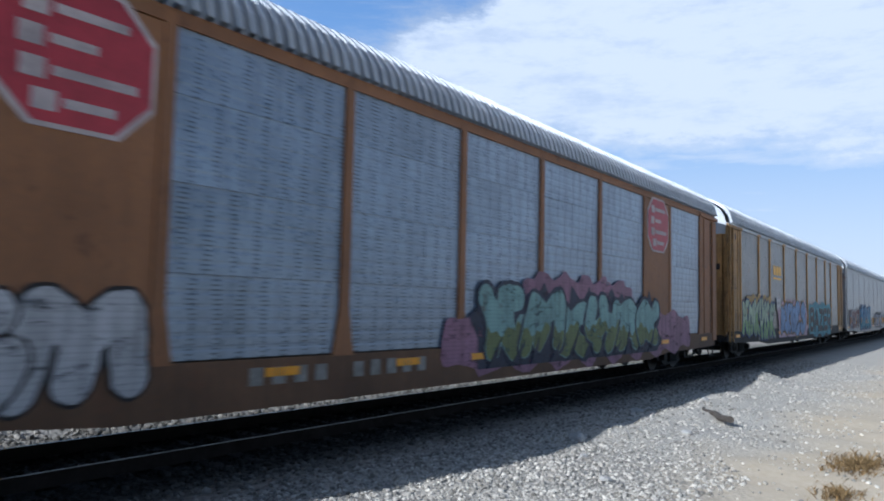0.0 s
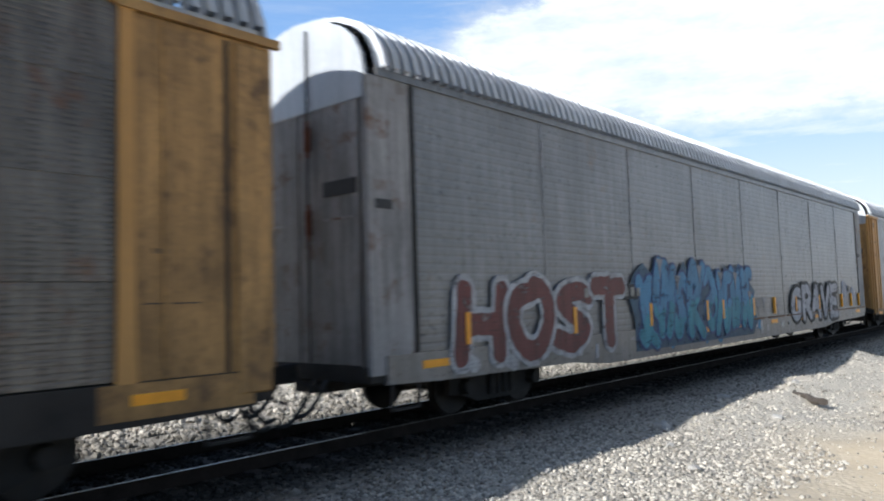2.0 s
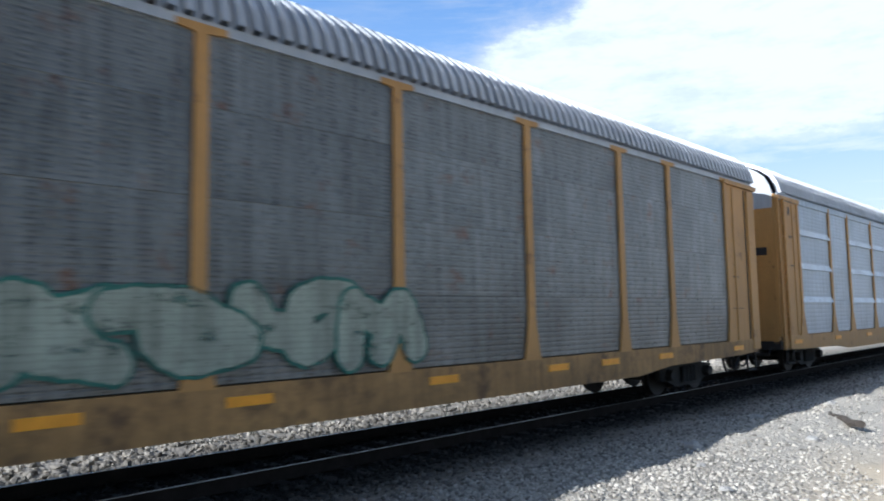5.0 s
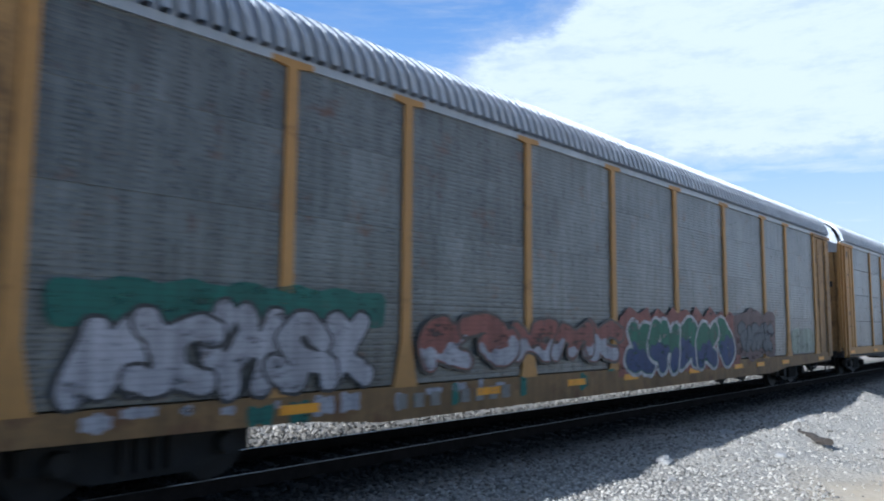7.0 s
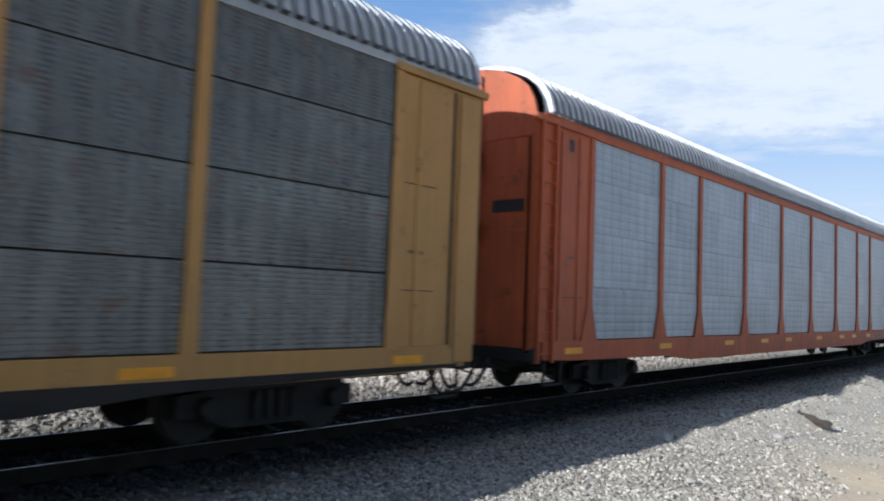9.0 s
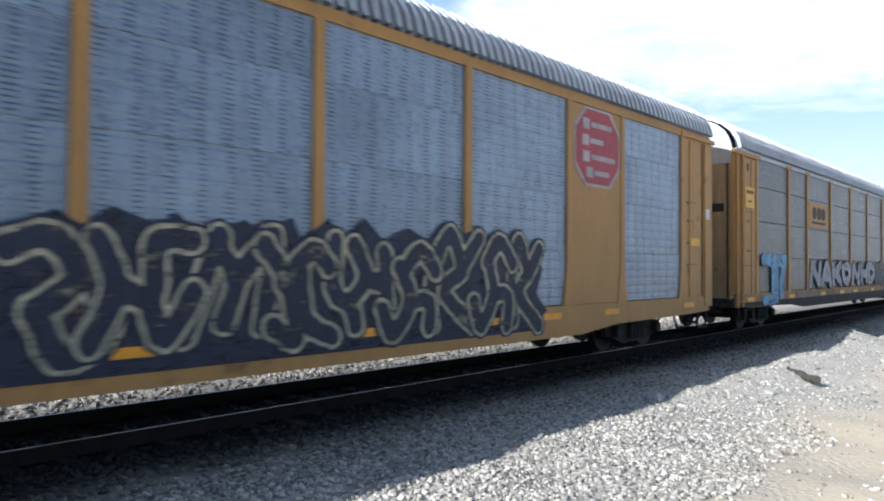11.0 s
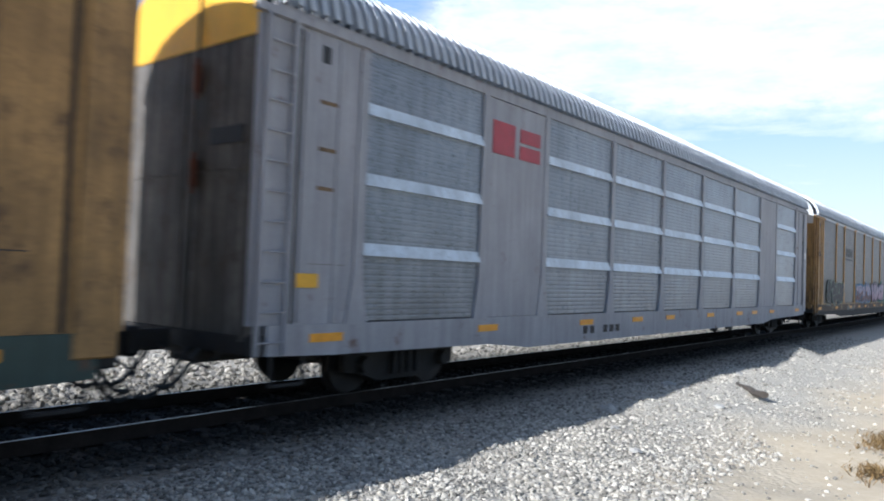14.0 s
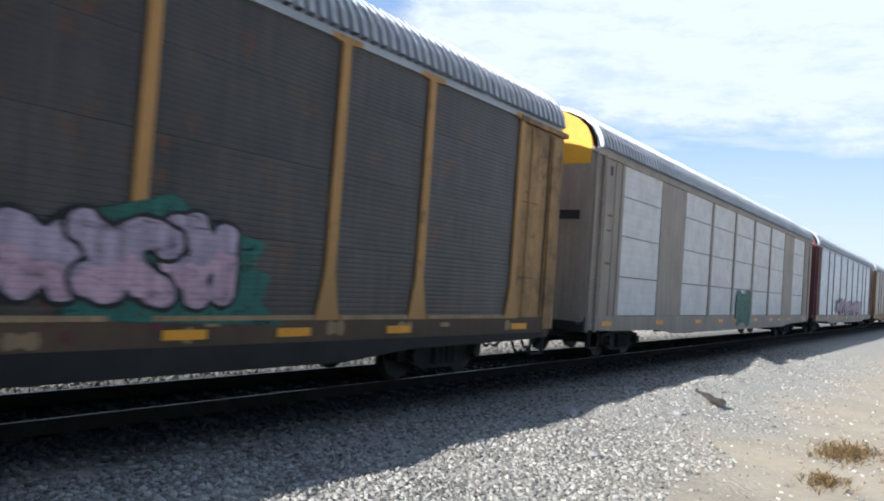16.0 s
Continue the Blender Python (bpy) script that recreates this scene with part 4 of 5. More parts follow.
def car_a(k):
    c = car_body(k, "brown autorack car with blue-grey ribbed sides, red emblems and green graffiti", ZINC_BLUE, BROWN, BROWN, SILL_BROWN, chord=BROWN, flare=0.12, head=False, wide=(1, 7), ridges=6, low=0.60)
    for a, b in ((4.86, 6.42), (20.98, 22.52)):
        octagon_sign(c, a, b, 3.42, 4.80)
    bubbles(c, 6, 12.9, 21.7, 0.70, 2.25, P_MINT, P_NAVY, None, 4, "mint and olive bubble graffiti with a navy outline", P_OLIVE, 0.165, 0.075)
    part("graffiti_patch", spiky(12.8, 21.6, 0.70, 2.02, 5, 0.30), P_NAVY, c, "navy sprayed ground behind the letters")
    for i in range(11):
        x, h = 13.1 + i * 0.78, 1.25 + 0.22 * math.sin(i * 3.3)
        part("graffiti_spike", plate([(x, 0.70), (x + 0.24, 0.70), (x + 0.48 + 0.14 * math.sin(i * 2.1), h)], -HALF - 0.026, -HALF - 0.004), P_NAVY, c)
    part("graffiti_cloud", blob(11.9, 24.3, 0.72, 1.75, -HALF - 0.004, 0.003, 6, 0.30), P_MAGENTA, c, "dull pink sprayed cloud behind the letters")
    part("graffiti_cloud", blob(14.4, 19.8, 1.7, 2.42, -HALF - 0.004, 0.0035, 8, 0.34), P_MAGENTA, c)
    bubbles(c, 3, 2.6, 6.5, 0.62, 1.98, P_CHALK, P_BLACK, None, 9, "white bubble graffiti with a black outline", None, 0.155)
    bars(c, 7.8, 11.4, 0.78, 1.0, MARK, 10)
    return c


def car_b(k):
    c = car_body(k, "yellow-posted autorack car with dark brown sides and bright graffiti", ZINC_BROWN, TAN_DIRTY, TAN, DARK, flare=0.02, head=True, ridges=14, end_side=TAN_DIRTY, low=0.62)
    bubbles(c, 6, 1.9, 7.3, 0.74, 2.40, P_PALEGREEN, P_DEEP, None, 11, "pale green graffiti with a deep blue outline", P_GREEN, 0.15, 0.07)
    part("graffiti_patch", blob(2.6, 6.9, 1.75, 2.42, -HALF - 0.004, 0.005, 12, 0.25), P_YELLOW, c)
    bubbles(c, 3, 8.4, 11.7, 0.74, 2.40, P_BLUE, P_NAVY, None, 13, "light blue bubble graffiti on a pink cloud", None, 0.185, halo=P_YELLOW)
    sprayed(c, "eS", 11.55, 14.3, 0.74, 2.42, P_BLUE, P_NAVY, None, 14, 0.235, halo=P_YELLOW, label="light blue bubble graffiti letter on a pink cloud")
    part("graffiti_patch", spiky(8.2, 14.65, 0.72, 2.32, 13, 0.24), P_PINK, c)
    sprayed(c, "BAZER", 15.5, 22.4, 0.82, 2.15, P_BLACK, P_CYANLIGHT, P_CYAN, 15, 0.155, rim=0.04, label="black graffiti letters on turquoise")
    part("end_sill_plate", box(25.3, 27.0, -HALF - 0.005, -HALF + 0.02, 0.74, 1.09), TAN_DIRTY, c, "soiled yellow plate at the sill's end")
    three_blocks(c, 7.3, 8.9, 3.25, 3.85, YELLOW)
    bars(c, 4.4, 7.6, 0.70, 0.88, MARK, 10)
    part("tag_mark", blob(7.7, 8.5, 2.0, 2.4, -HALF - 0.002, 0.008, 5, 0.3), P_WHITE, c)
    return c


def car_c(k):
    c = car_body(k, "plain weathered grey boxy autorack car with ribbed roof and graffiti", PLAIN_GREY, PLAIN_END, PLAIN_GREY, PLAIN_GREY, smooth=True, end_side=PLAIN_END, low=0.62)
    sprayed(c, "HOST", 1.7, 6.9, 0.78, 2.15, P_BROWNRED, P_CHALK, None, 21, 0.17, label="brown-red graffiti letters with a white outline", rim=0.09)
    bubbles(c, 8, 7.4, 14.2, 0.64, 2.62, P_SKY, P_DEEP, None, 22, "turquoise-blue bubble graffiti", P_CYAN, 0.185, 0.05)
    part("graffiti_patch", spiky(7.3, 14.1, 0.66, 2.35, 27, 0.28), P_DEEPDULL, c, "dull blue sprayed ground behind the letters")
    for i, (x, z) in enumerate(((8.5, 2.45), (9.35, 2.1), (10.6, 2.35), (11.9, 2.2), (12.9, 2.2), (13.9, 1.7), (14.5, 1.45), (15.0, 1.5), (16.2, 1.4))):
        part("white_flare", plate([(x - 0.16, z + 0.12), (x - 0.04, z - 0.1), (x, z - 0.32), (x + 0.05, z - 0.08), (x + 0.18, z + 0.1)], -HALF - 0.028, -HALF - 0.02), P_FADELIGHT, c)
    sprayed(c, "GRAVE", 17.5, 22.95, 0.80, 2.0, P_SILVER, P_BLACK, None, 23, 0.145, rim=0.10, label="silver graffiti letters with a black outline")
    rnd = random.Random(17)
    for x in (4.2, 7.4, 10.6, 13.8, 17.0, 20.2, 23.4):
        for z in np.arange(2.7, 4.7, 0.45):
            if rnd.random() < 0.45:
                part("bare_scuff", blob(x - 0.035, x + 0.035, z, z + rnd.uniform(0.15, 0.55), FACE - 0.008, 0.003, int(x * 10 + z * 3), 0.5), P_FADELIGHT, c)
    for i, x in enumerate(np.arange(13.6, 26.0, 1.75)):
        part("rub_rail", box(x, x + 1.5, -HALF - 0.02, -HALF + 0.03, 1.03, 1.08, 0.008), SILL_BROWN, c)
    smears(c, 2.0, 25.0, 0.66, 1.0, P_CHALK, 26, 21)
    smears(c, 7.0, 15.0, 0.64, 1.05, P_SKY, 14, 22)
    part("number_board", box(5.2, 7.7, -HALF - 0.012, -HALF + 0.02, 1.72, 2.02), P_BLACK, c)
    bars(c, 5.3, 7.6, 1.78, 1.96, MARK, 9, y=-HALF - 0.014)
    for x in (2.0, 5.0, 8.0, 11.0, 12.0, 14.2, 16.0, 18.0, 20.6, 23.6, 25.0, 26.2):
        part("reflector_strip", box(x - 0.05, x + 0.05, -HALF - 0.03, -HALF + 0.03, 1.15, 1.62), REFLECT, c)
    part("side_slot", box(24.5, 24.8, -HALF + 0.01, -HALF + 0.04, 1.70, 1.92), BLACK, c)
    for i, x in enumerate((23.9, 25.1)):
        part("tag_mark", blob(x, x + 0.7, 1.3, 2.0 - 0.2 * i, -HALF + 0.03, 0.012, 40 + i, 0.3), P_SILVER, c)
    return c


def car_d(k):
    c = car_body(k, "yellow-posted autorack car with dull grey sheet sides", ZINC_GREY, TAN_DIRTY, TAN, TAN_SOOT, flare=0.16, ridges=14, end_side=TAN, low=0.58, base=0.90)
    three_blocks(c, 7.3, 9.0, 3.25, 3.85, YELLOW)
    bubbles(c, 4, 7.3, 12.2, 1.12, 1.75, P_FADED, P_GHOST, None, 31, "faded grey graffiti", None, 0.13)
    bm = bmesh.new()
    for x, z, r in ((21.85, 1.55, 0.16), (22.2, 1.55, 0.16), (22.0, 1.9, 0.16), (22.05, 2.2, 0.13), (21.75, 2.42, 0.16), (22.35, 2.42, 0.16)):
        pts = [(x + r * 1.2 * math.cos(a * math.pi / 6), -HALF - 0.012, z + r * math.sin(a * math.pi / 6)) for a in range(13)]
        add_tube(bm, pts, 0.016, 5)
    part("tag_drawing", bm, P_SILVER, c, "pale sprayed line drawing")
    bars(c, 5.0, 8.2, 0.66, 0.86, MARK_DARK, 8)
    bars(c, 20.4, 21.9, 1.16, 1.6, P_BLACK, 4, y=-HALF + 0.02)
    return c


def car_e(k):
    c = car_body(k, "yellow-ended autorack car with brown-grey sides and a small white sign", ZINC_GREY, TAN_DIRTY, TAN, TAN_DIRTY, flare=0.12, ridges=12, end_side=TAN)
    part("sign_board", box(4.75, 6.5, -HALF - 0.03, -HALF + 0.02, 3.2, 4.5), TAN, c)
    part("sign_field", box(5.05, 6.2, -HALF - 0.04, -HALF + 0.0, 3.55, 4.3), WHITE, c)
    bubbles(c, 4, 10.0, 15.5, 1.15, 2.3, P_SAGE, P_TEAL, None, 35, "sage green graffiti")
    return c


def car_f(k):
    bands = {i: (2.09, 3.04, 4.00) for i in (0, 2, 3, 4, 5, 6, 8)}
    c = car_body(k, "autorack car with pale galvanised sides, light bands and broad yellow posts", ZINC_PALE, TAN, TAN, TAN, flare=0.2, head=False, ridges=8, chord=ZINC_PALE, strips=bands, end_side=TAN, low=0.66)
    bars(c, 18.4, 19.3, 0.74, 0.92, MARK_DARK, 3)
    return c


def car_g(k):
    c = car_body(k, "yellow-posted autorack car with grey sides and long colourful graffiti", ZINC_GREY, TAN_DIRTY, TAN, TAN_SOOT, flare=0.14, ridges=14, low=0.64, base=0.98)
    bubbles(c, 5, 2.2, 6.0, 0.98, 2.05, P_SILVER, P_GHOST, None, 41, "silver graffiti edged with teal", None, 0.17)
    part("graffiti_patch", blob(2.1, 6.2, 1.72, 2.2, -HALF - 0.004, 0.005, 45, 0.15), P_TEAL, c, "teal spray along the letter tops")
    bubbles(c, 5, 6.8, 12.5, 1.12, 1.95, P_RED, ZINC_DARK, None, 42, "brick red graffiti", P_SILVER)
    bubbles(c, 5, 12.7, 18.3, 0.80, 2.02, P_LEAF, P_WHITE, None, 43, "blue and green graffiti with a white outline", P_DEEP, 0.19, 0.07)
    part("graffiti_patch", spiky(12.4, 18.6, 0.82, 2.12, 47, 0.16), P_RED, c, "brick red sprayed ground behind the letters")
    bubbles(c, 4, 18.6, 21.2, 1.15, 1.95, P_FADED, P_GHOST, P_MAUVEDULL, 44, "faded pale graffiti")
    smears(c, 2.2, 9.0, 0.68, 0.98, P_SILVER, 12, 19)
    smears(c, 3.0, 18.0, 0.66, 1.0, P_TEAL, 10, 20)
    part("graffiti_patch", blob(23.0, 25.3, 1.06, 1.75, FACE, 0.008, 46, 0.1), P_SAGE, c, "pale sage paint patch")
    bars(c, 6.4, 9.0, 0.68, 0.88, MARK, 8)
    return c


def car_h(k):
    c = car_body(k, "yellow-ended autorack car with grey sheet sides in dark-lined rows", ZINC_GREY, TAN_DIRTY, TAN, TAN, flare=0.02, seam="dark", ridges=16, head=False, end_side=TAN)
    lower_sill(c, 0.695, 0.84)
    three_blocks(c, 7.2, 9.0, 3.22, 3.75, BEIGE, TAN)
    return c


def car_i(k):
    c = car_body(k, "orange-red autorack car with pale blue-grey ribbed sides", ZINC_PALE, ORANGE, ORANGE, ORANGE, cap=ORANGE, flare=0.2, head=False, ridges=6, chord=ORANGE)
    bars(c, 22.5, 24.8, 0.78, 0.98, MARK, 6)
    return c


def car_j(k):
    c = car_body(k, "yellow autorack car with blue-grey sides, red emblems and dark graffiti", ZINC_BLUE, TAN_DIRTY, TAN, TAN, cap=YELLOW, chord=TAN, flare=0.12, head=False, wide=(1, 7), ridges=6, end_side=TAN, low=0.66)
    for a, b in ((4.84, 6.44), (20.96, 22.54)):
        octagon_sign(c, a, b, 3.34, 4.72)
    bubbles(c, 9, 11.6, 19.9, 0.74, 2.36, P_NAVY, P_CREAM, None, 51, "navy graffiti with cream outlines", None, 0.12, 0.05, P_NAVY)
    part("graffiti_patch", spiky(11.5, 19.7, 0.72, 2.22, 52, 0.2), P_NAVY, c)
    bars(c, 5.4, 9.0, 0.78, 0.92, MARK, 14)
    return c


def car_k(k):
    c = car_body(k, "yellow-posted autorack car with brown sheets in dark-lined rows and silver graffiti", ZINC_UMBER, TAN_WORN, TAN, TAN_DIRTY, flare=0.03, seam="dark", ridges=18, end_side=TAN, low=0.66, rows=[2.10, 3.11, 4.08, 4.90])
    lower_sill(c, 0.655, 0.86)
    three_blocks(c, 7.2, 8.8, 3.28, 3.84, MARK_DARK, TAN)
    blue = part("graffiti_letter", blob(3.0, 3.55, 0.85, 2.10, -HALF - 0.004, 0.014, 71, 0.12), P_LIGHT, c, "light blue sprayed graffiti form")
    part("letter_bar", blob(2.1, 4.35, 1.84, 2.18, -HALF - 0.004, 0.016, 72, 0.2), P_LIGHT, blue)
    part("letter_leg", plate([(3.62, 1.30), (3.86, 1.9), (4.26, 1.86), (3.98, 1.36), (4.08, 0.90), (3.72, 0.88)], -HALF - 0.021, -HALF - 0.004), P_LIGHT, blue)
    part("letter_foot", blob(2.2, 3.5, 0.74, 1.00, -HALF - 0.004, 0.019, 76, 0.2), P_LIGHT, blue)
    sprayed(c, "NAKO", 6.75, 12.15, 1.10, 2.12, P_SILVER, P_BLACK, None, 72, 0.165, rim=0.04, label="silver graffiti letters with black shading")
    sprayed(c, "NHD", 12.35, 16.3, 1.12, 2.08, P_SILVER, P_BLACK, None, 73, 0.165, rim=0.04, label="silver graffiti letters with black shading")
    bubbles(c, 4, 16.5, 20.4, 1.2, 1.85, P_FADED, P_GHOST, P_MAUVEDULL, 74, "faded dull pink graffiti")
    part("warning_plate", box(0.85, 1.5, -HALF - 0.02, -HALF + 0.02, 3.42, 3.98), YELLOW, c, "yellow warning plate with dark lines")
    bars(c, 0.92, 1.44, 3.80, 3.90, MARK_DARK, 4, y=-HALF - 0.022)
    bars(c, 0.95, 1.40, 3.58, 3.62, MARK_DARK, 1, y=-HALF - 0.022)
    bars(c, 5.4, 8.0, 0.88, 1.04, MARK, 9)
    return c


def car_l(k):
    c = car_body(k, "autorack car with yellow posts, brown sides and dark green sill", ZINC_BROWN, TAN_DIRTY, TAN, GREEN, flare=0.0, ridges=14, end_side=TAN_DIRTY, low=0.56)
    bubbles(c, 5, 2.2, 9.1, 1.06, 2.20, P_SAGE, P_BLACK, None, 82, "sage green bubble graffiti with a black outline", P_FADELIGHT, 0.175)
    smears(c, 2.0, 25.5, 0.62, 1.04, P_SAGE, 22, 18)
    bubbles(c, 3, 9.8, 13.2, 1.10, 1.90, P_SILVER, P_BLACK, None, 82, "pale silver graffiti")
    bubbles(c, 2, 14.0, 16.4, 1.06, 2.08, P_SAGE, P_BLACK, None, 83, "sage green bubble graffiti")
    bubbles(c, 7, 18.2, 25.3, 1.06, 2.0, P_SAGE, P_TEAL, None, 84, "faded green graffiti")
    part("sheet_stain", blob(6.95, 9.05, 3.40, 3.90, FACE, 0.006, 7, 0.12), ZINC_DARK, c)
    bars(c, 6.4, 8.4, 0.64, 0.86, MARK, 7)
    return c


def car_m(k):
    bands = {i: (2.09, 3.04, 4.00) for i in (0, 2, 3, 4, 5, 6, 8)}
    c = car_body(k, "soiled white autorack car with banded slate-grey sheets and a red mark", ZINC_SLATE, END_GRIME, LILAC, LILAC, cap=YELLOW, end_side=LILAC, flare=0.12, head=False, ridges=12, chord=LILAC, strips=bands, wide=(1, 7), low=0.64)
    bm = bmesh.new()
    y = -HALF + 0.012
    add_box(bm, 4.86, 5.54, y - 0.012, y, 3.86, 4.42, 0.004)
    for x0, z0 in ((5.70, 3.86), (5.70, 4.16)):
        add_box(bm, x0, x0 + 0.68, y - 0.012, y, z0, z0 + 0.24)
    part("mark_shape", bm, RED_SIGN, c, "plain red painted mark")
    bars(c, 0.62, 1.25, 1.56, 1.74, YELLOW, 1, name="warning_plate", y=-HALF - 0.004)
    bars(c, 8.2, 10.0, 0.70, 0.86, MARK_DARK, 6)
    return c


def car_n(k):
    c = car_body(k, "dark brown autorack car with yellow posts and graffiti along the sill", ZINC_DARK, TAN_DIRTY, TAN, SILL_SOOT, flare=0.14, head=True, ridges=14, low=0.60)
    lower_sill(c, 0.595, 0.80)
    bubbles(c, 4, 2.6, 6.4, 1.0, 2.25, P_BLACK, P_SAGE, None, 91, "black graffiti with a thin pale outline")
    bubbles(c, 5, 9.8, 14.5, 1.10, 2.2, P_MAUVE, P_SKY, None, 92, "mauve and white graffiti with a blue edge", P_BROWNRED, 0.15, 0.07)
    bubbles(c, 5, 14.6, 19.2, 1.12, 2.28, P_MAUVE, P_BLACK, None, 93, "mauve bubble graffiti with a black outline on teal", P_PINK, 0.18, 0.05)
    part("graffiti_patch", plate([(17.2, 1.10), (20.0, 1.02), (19.6, 1.3), (19.75, 1.62), (19.45, 1.70), (19.62, 2.02), (18.9, 2.15), (18.3, 2.45), (17.5, 2.2)], -HALF - 0.009, -HALF - 0.004), P_TEAL, c, "teal sprayed shadow of the letters")
    bars(c, 7.5, 9.4, 0.78, 0.98, MARK, 8)
    smears(c, 9.0, 19.5, 0.84, 1.08, P_BROWNRED, 14, 23)
    smears(c, 3.0, 26.0, 0.84, 1.08, TAN_WORN, 16, 24)
    for a, b in zip(POSTS, POSTS[1:]):
        part("bay_ledge", box(a + 0.24, b - 0.24, -HALF - 0.012, -HALF + 0.03, SILL_TOP - 0.02, SILL_TOP + 0.045, 0.006), TAN_WORN, c)
    bars(c, 0.6, 1.4, 3.2, 3.4, MARK_DARK, 4, y=-HALF + 0.02)
    three_blocks(c, 7.05, 8.85, 3.25, 3.85, BLACK)
    return c


def car_o(k):
    c = car_body(k, "beige autorack car with large white panels and a yellow end", WHITE, BEIGE, BEIGE, BEIGE, cap=YELLOW, flare=0.02, head=False, ridges=3, chord=BEIGE, seam="dark", wide=(1, 7))
    part("graffiti_patch", blob(13.0, 14.8, 0.75, 2.0, -HALF - 0.004, 0.01, 77, 0.2), P_TEAL, c, "dull teal paint patch")
    return c


def car_p(k):
    c = car_body(k, "maroon-ended autorack car with pale sheet sides", PALE, MAROON, BEIGE, BEIGE, cap=MAROON, flare=0.02, head=False, ridges=6)
    bubbles(c, 6, 8.0, 20.0, 1.12, 2.2, P_MAUVE, P_BROWNRED, None, 95, "faded mauve graffiti")
    return c


def car_far(k):
    return car_body(k, "far autorack car with grey sheet sides", ZINC_BLUE if k % 2 else ZINC_GREY, TAN_DIRTY, TAN, TAN_DIRTY, flare=0.05, head=False, ridges=8)


def end_details(car, seed, dark=True):
    """Small plates and stencilled lines on the end panels."""
    rnd = random.Random(seed)
    mk = MARK_DARK if dark else MARK
    y = -HALF + 0.018
    for x in (0.95, 25.75):
        for z in (1.85, 3.30):
            if rnd.random() < 0.6:
                part("panel_seam", box(x, x + 0.62, y - 0.002, y + 0.01, z, z + 0.014), mk, car)
        for n in range(rnd.randint(1, 3)):
            z = rnd.uniform(2.2, 3.9)
            part("stencil_line", box(x + 0.1, x + rnd.uniform(0.3, 0.5), y - 0.002, y + 0.01, z, z + 0.05), MARK_DIM, car)
    if seed in (9, 12):
        part("card_holder", box(26.85, 27.05, -HALF - 0.026, -HALF - 0.01, 2.95, 3.2), WHITE, car, "small white card plate")
    if seed == 9:
        part("warning_plate", box(26.0, 26.55, y - 0.006, y + 0.01, 2.30, 2.48), YELLOW, car, "small yellow warning plate")
    


PITCH, TRACK_Y = 28.7, 0.755
MAKERS = [car_a, car_b, car_c, car_d, car_e, car_f, car_g, car_h, car_i, car_j, car_k, car_l, car_m, car_n, car_o, car_p, car_far, car_far, car_far, car_far, car_far]
for k, maker in enumerate(MAKERS):
    CARS.append(maker(k))
    if k != 2:
        end_details(CARS[-1], k, k not in (12, 14))


# ---- ground ----
def height(x, y):
    """Level ground with a shallow trackbed and low mounds of gravel."""
    bed = np.clip((np.abs(y - 0.755) - 1.7) / 1.6, 0, 1)
    z = -0.17 + 0.17 * bed * bed * (3 - 2 * bed)
    near = np.exp(-((x - 12) / 26.0) ** 2) * bed
    z = z + near * (0.030 * np.sin(1.9 * x + 0.6 * y) * np.sin(1.3 * y + 0.4 * x) + 0.022 * np.sin(4.1 * x + 1.7 * y + 1.0) * np.sin(3.3 * y - 0.9 * x))
    z = z + 0.24 * np.exp(-((x - 19.8) / 1.3) ** 2 - ((y + 3.3) / 0.5) ** 2)
    z = z + 0.13 * np.exp(-((x - 14.0) / 4.5) ** 2 - ((y + 3.65) / 0.8) ** 2)
    return z


def axis(lo, hi, fine, far):
    a = list(np.arange(lo, hi + 1e-6, fine))
    step, up, down = fine, hi, lo
    while up < far:
        step *= 1.35
        up += step
        down -= step
        a.append(up)
        a.insert(0, down)
    return np.array(a)


gx, gy = axis(-4, 34, 0.16, 1800), axis(-9, 8, 0.14, 1800)
GX, GY = np.meshgrid(gx, gy, indexing="ij")
GZ = height(GX, GY)
gv = np.stack([GX.ravel(), GY.ravel(), GZ.ravel()], 1)
ny = len(gy)
idx = np.arange(len(gx) * ny).reshape(len(gx), ny)
gf = np.stack([idx[:-1, :-1].ravel(), idx[1:, :-1].ravel(), idx[1:, 1:].ravel(), idx[:-1, 1:].ravel()], 1)
ground_me = raw_mesh("ground", gv.tolist(), gf.tolist())
ground_me.polygons.foreach_set("use_smooth", np.ones(len(gf), bool))
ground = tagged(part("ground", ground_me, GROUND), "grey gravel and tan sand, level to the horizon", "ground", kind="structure")


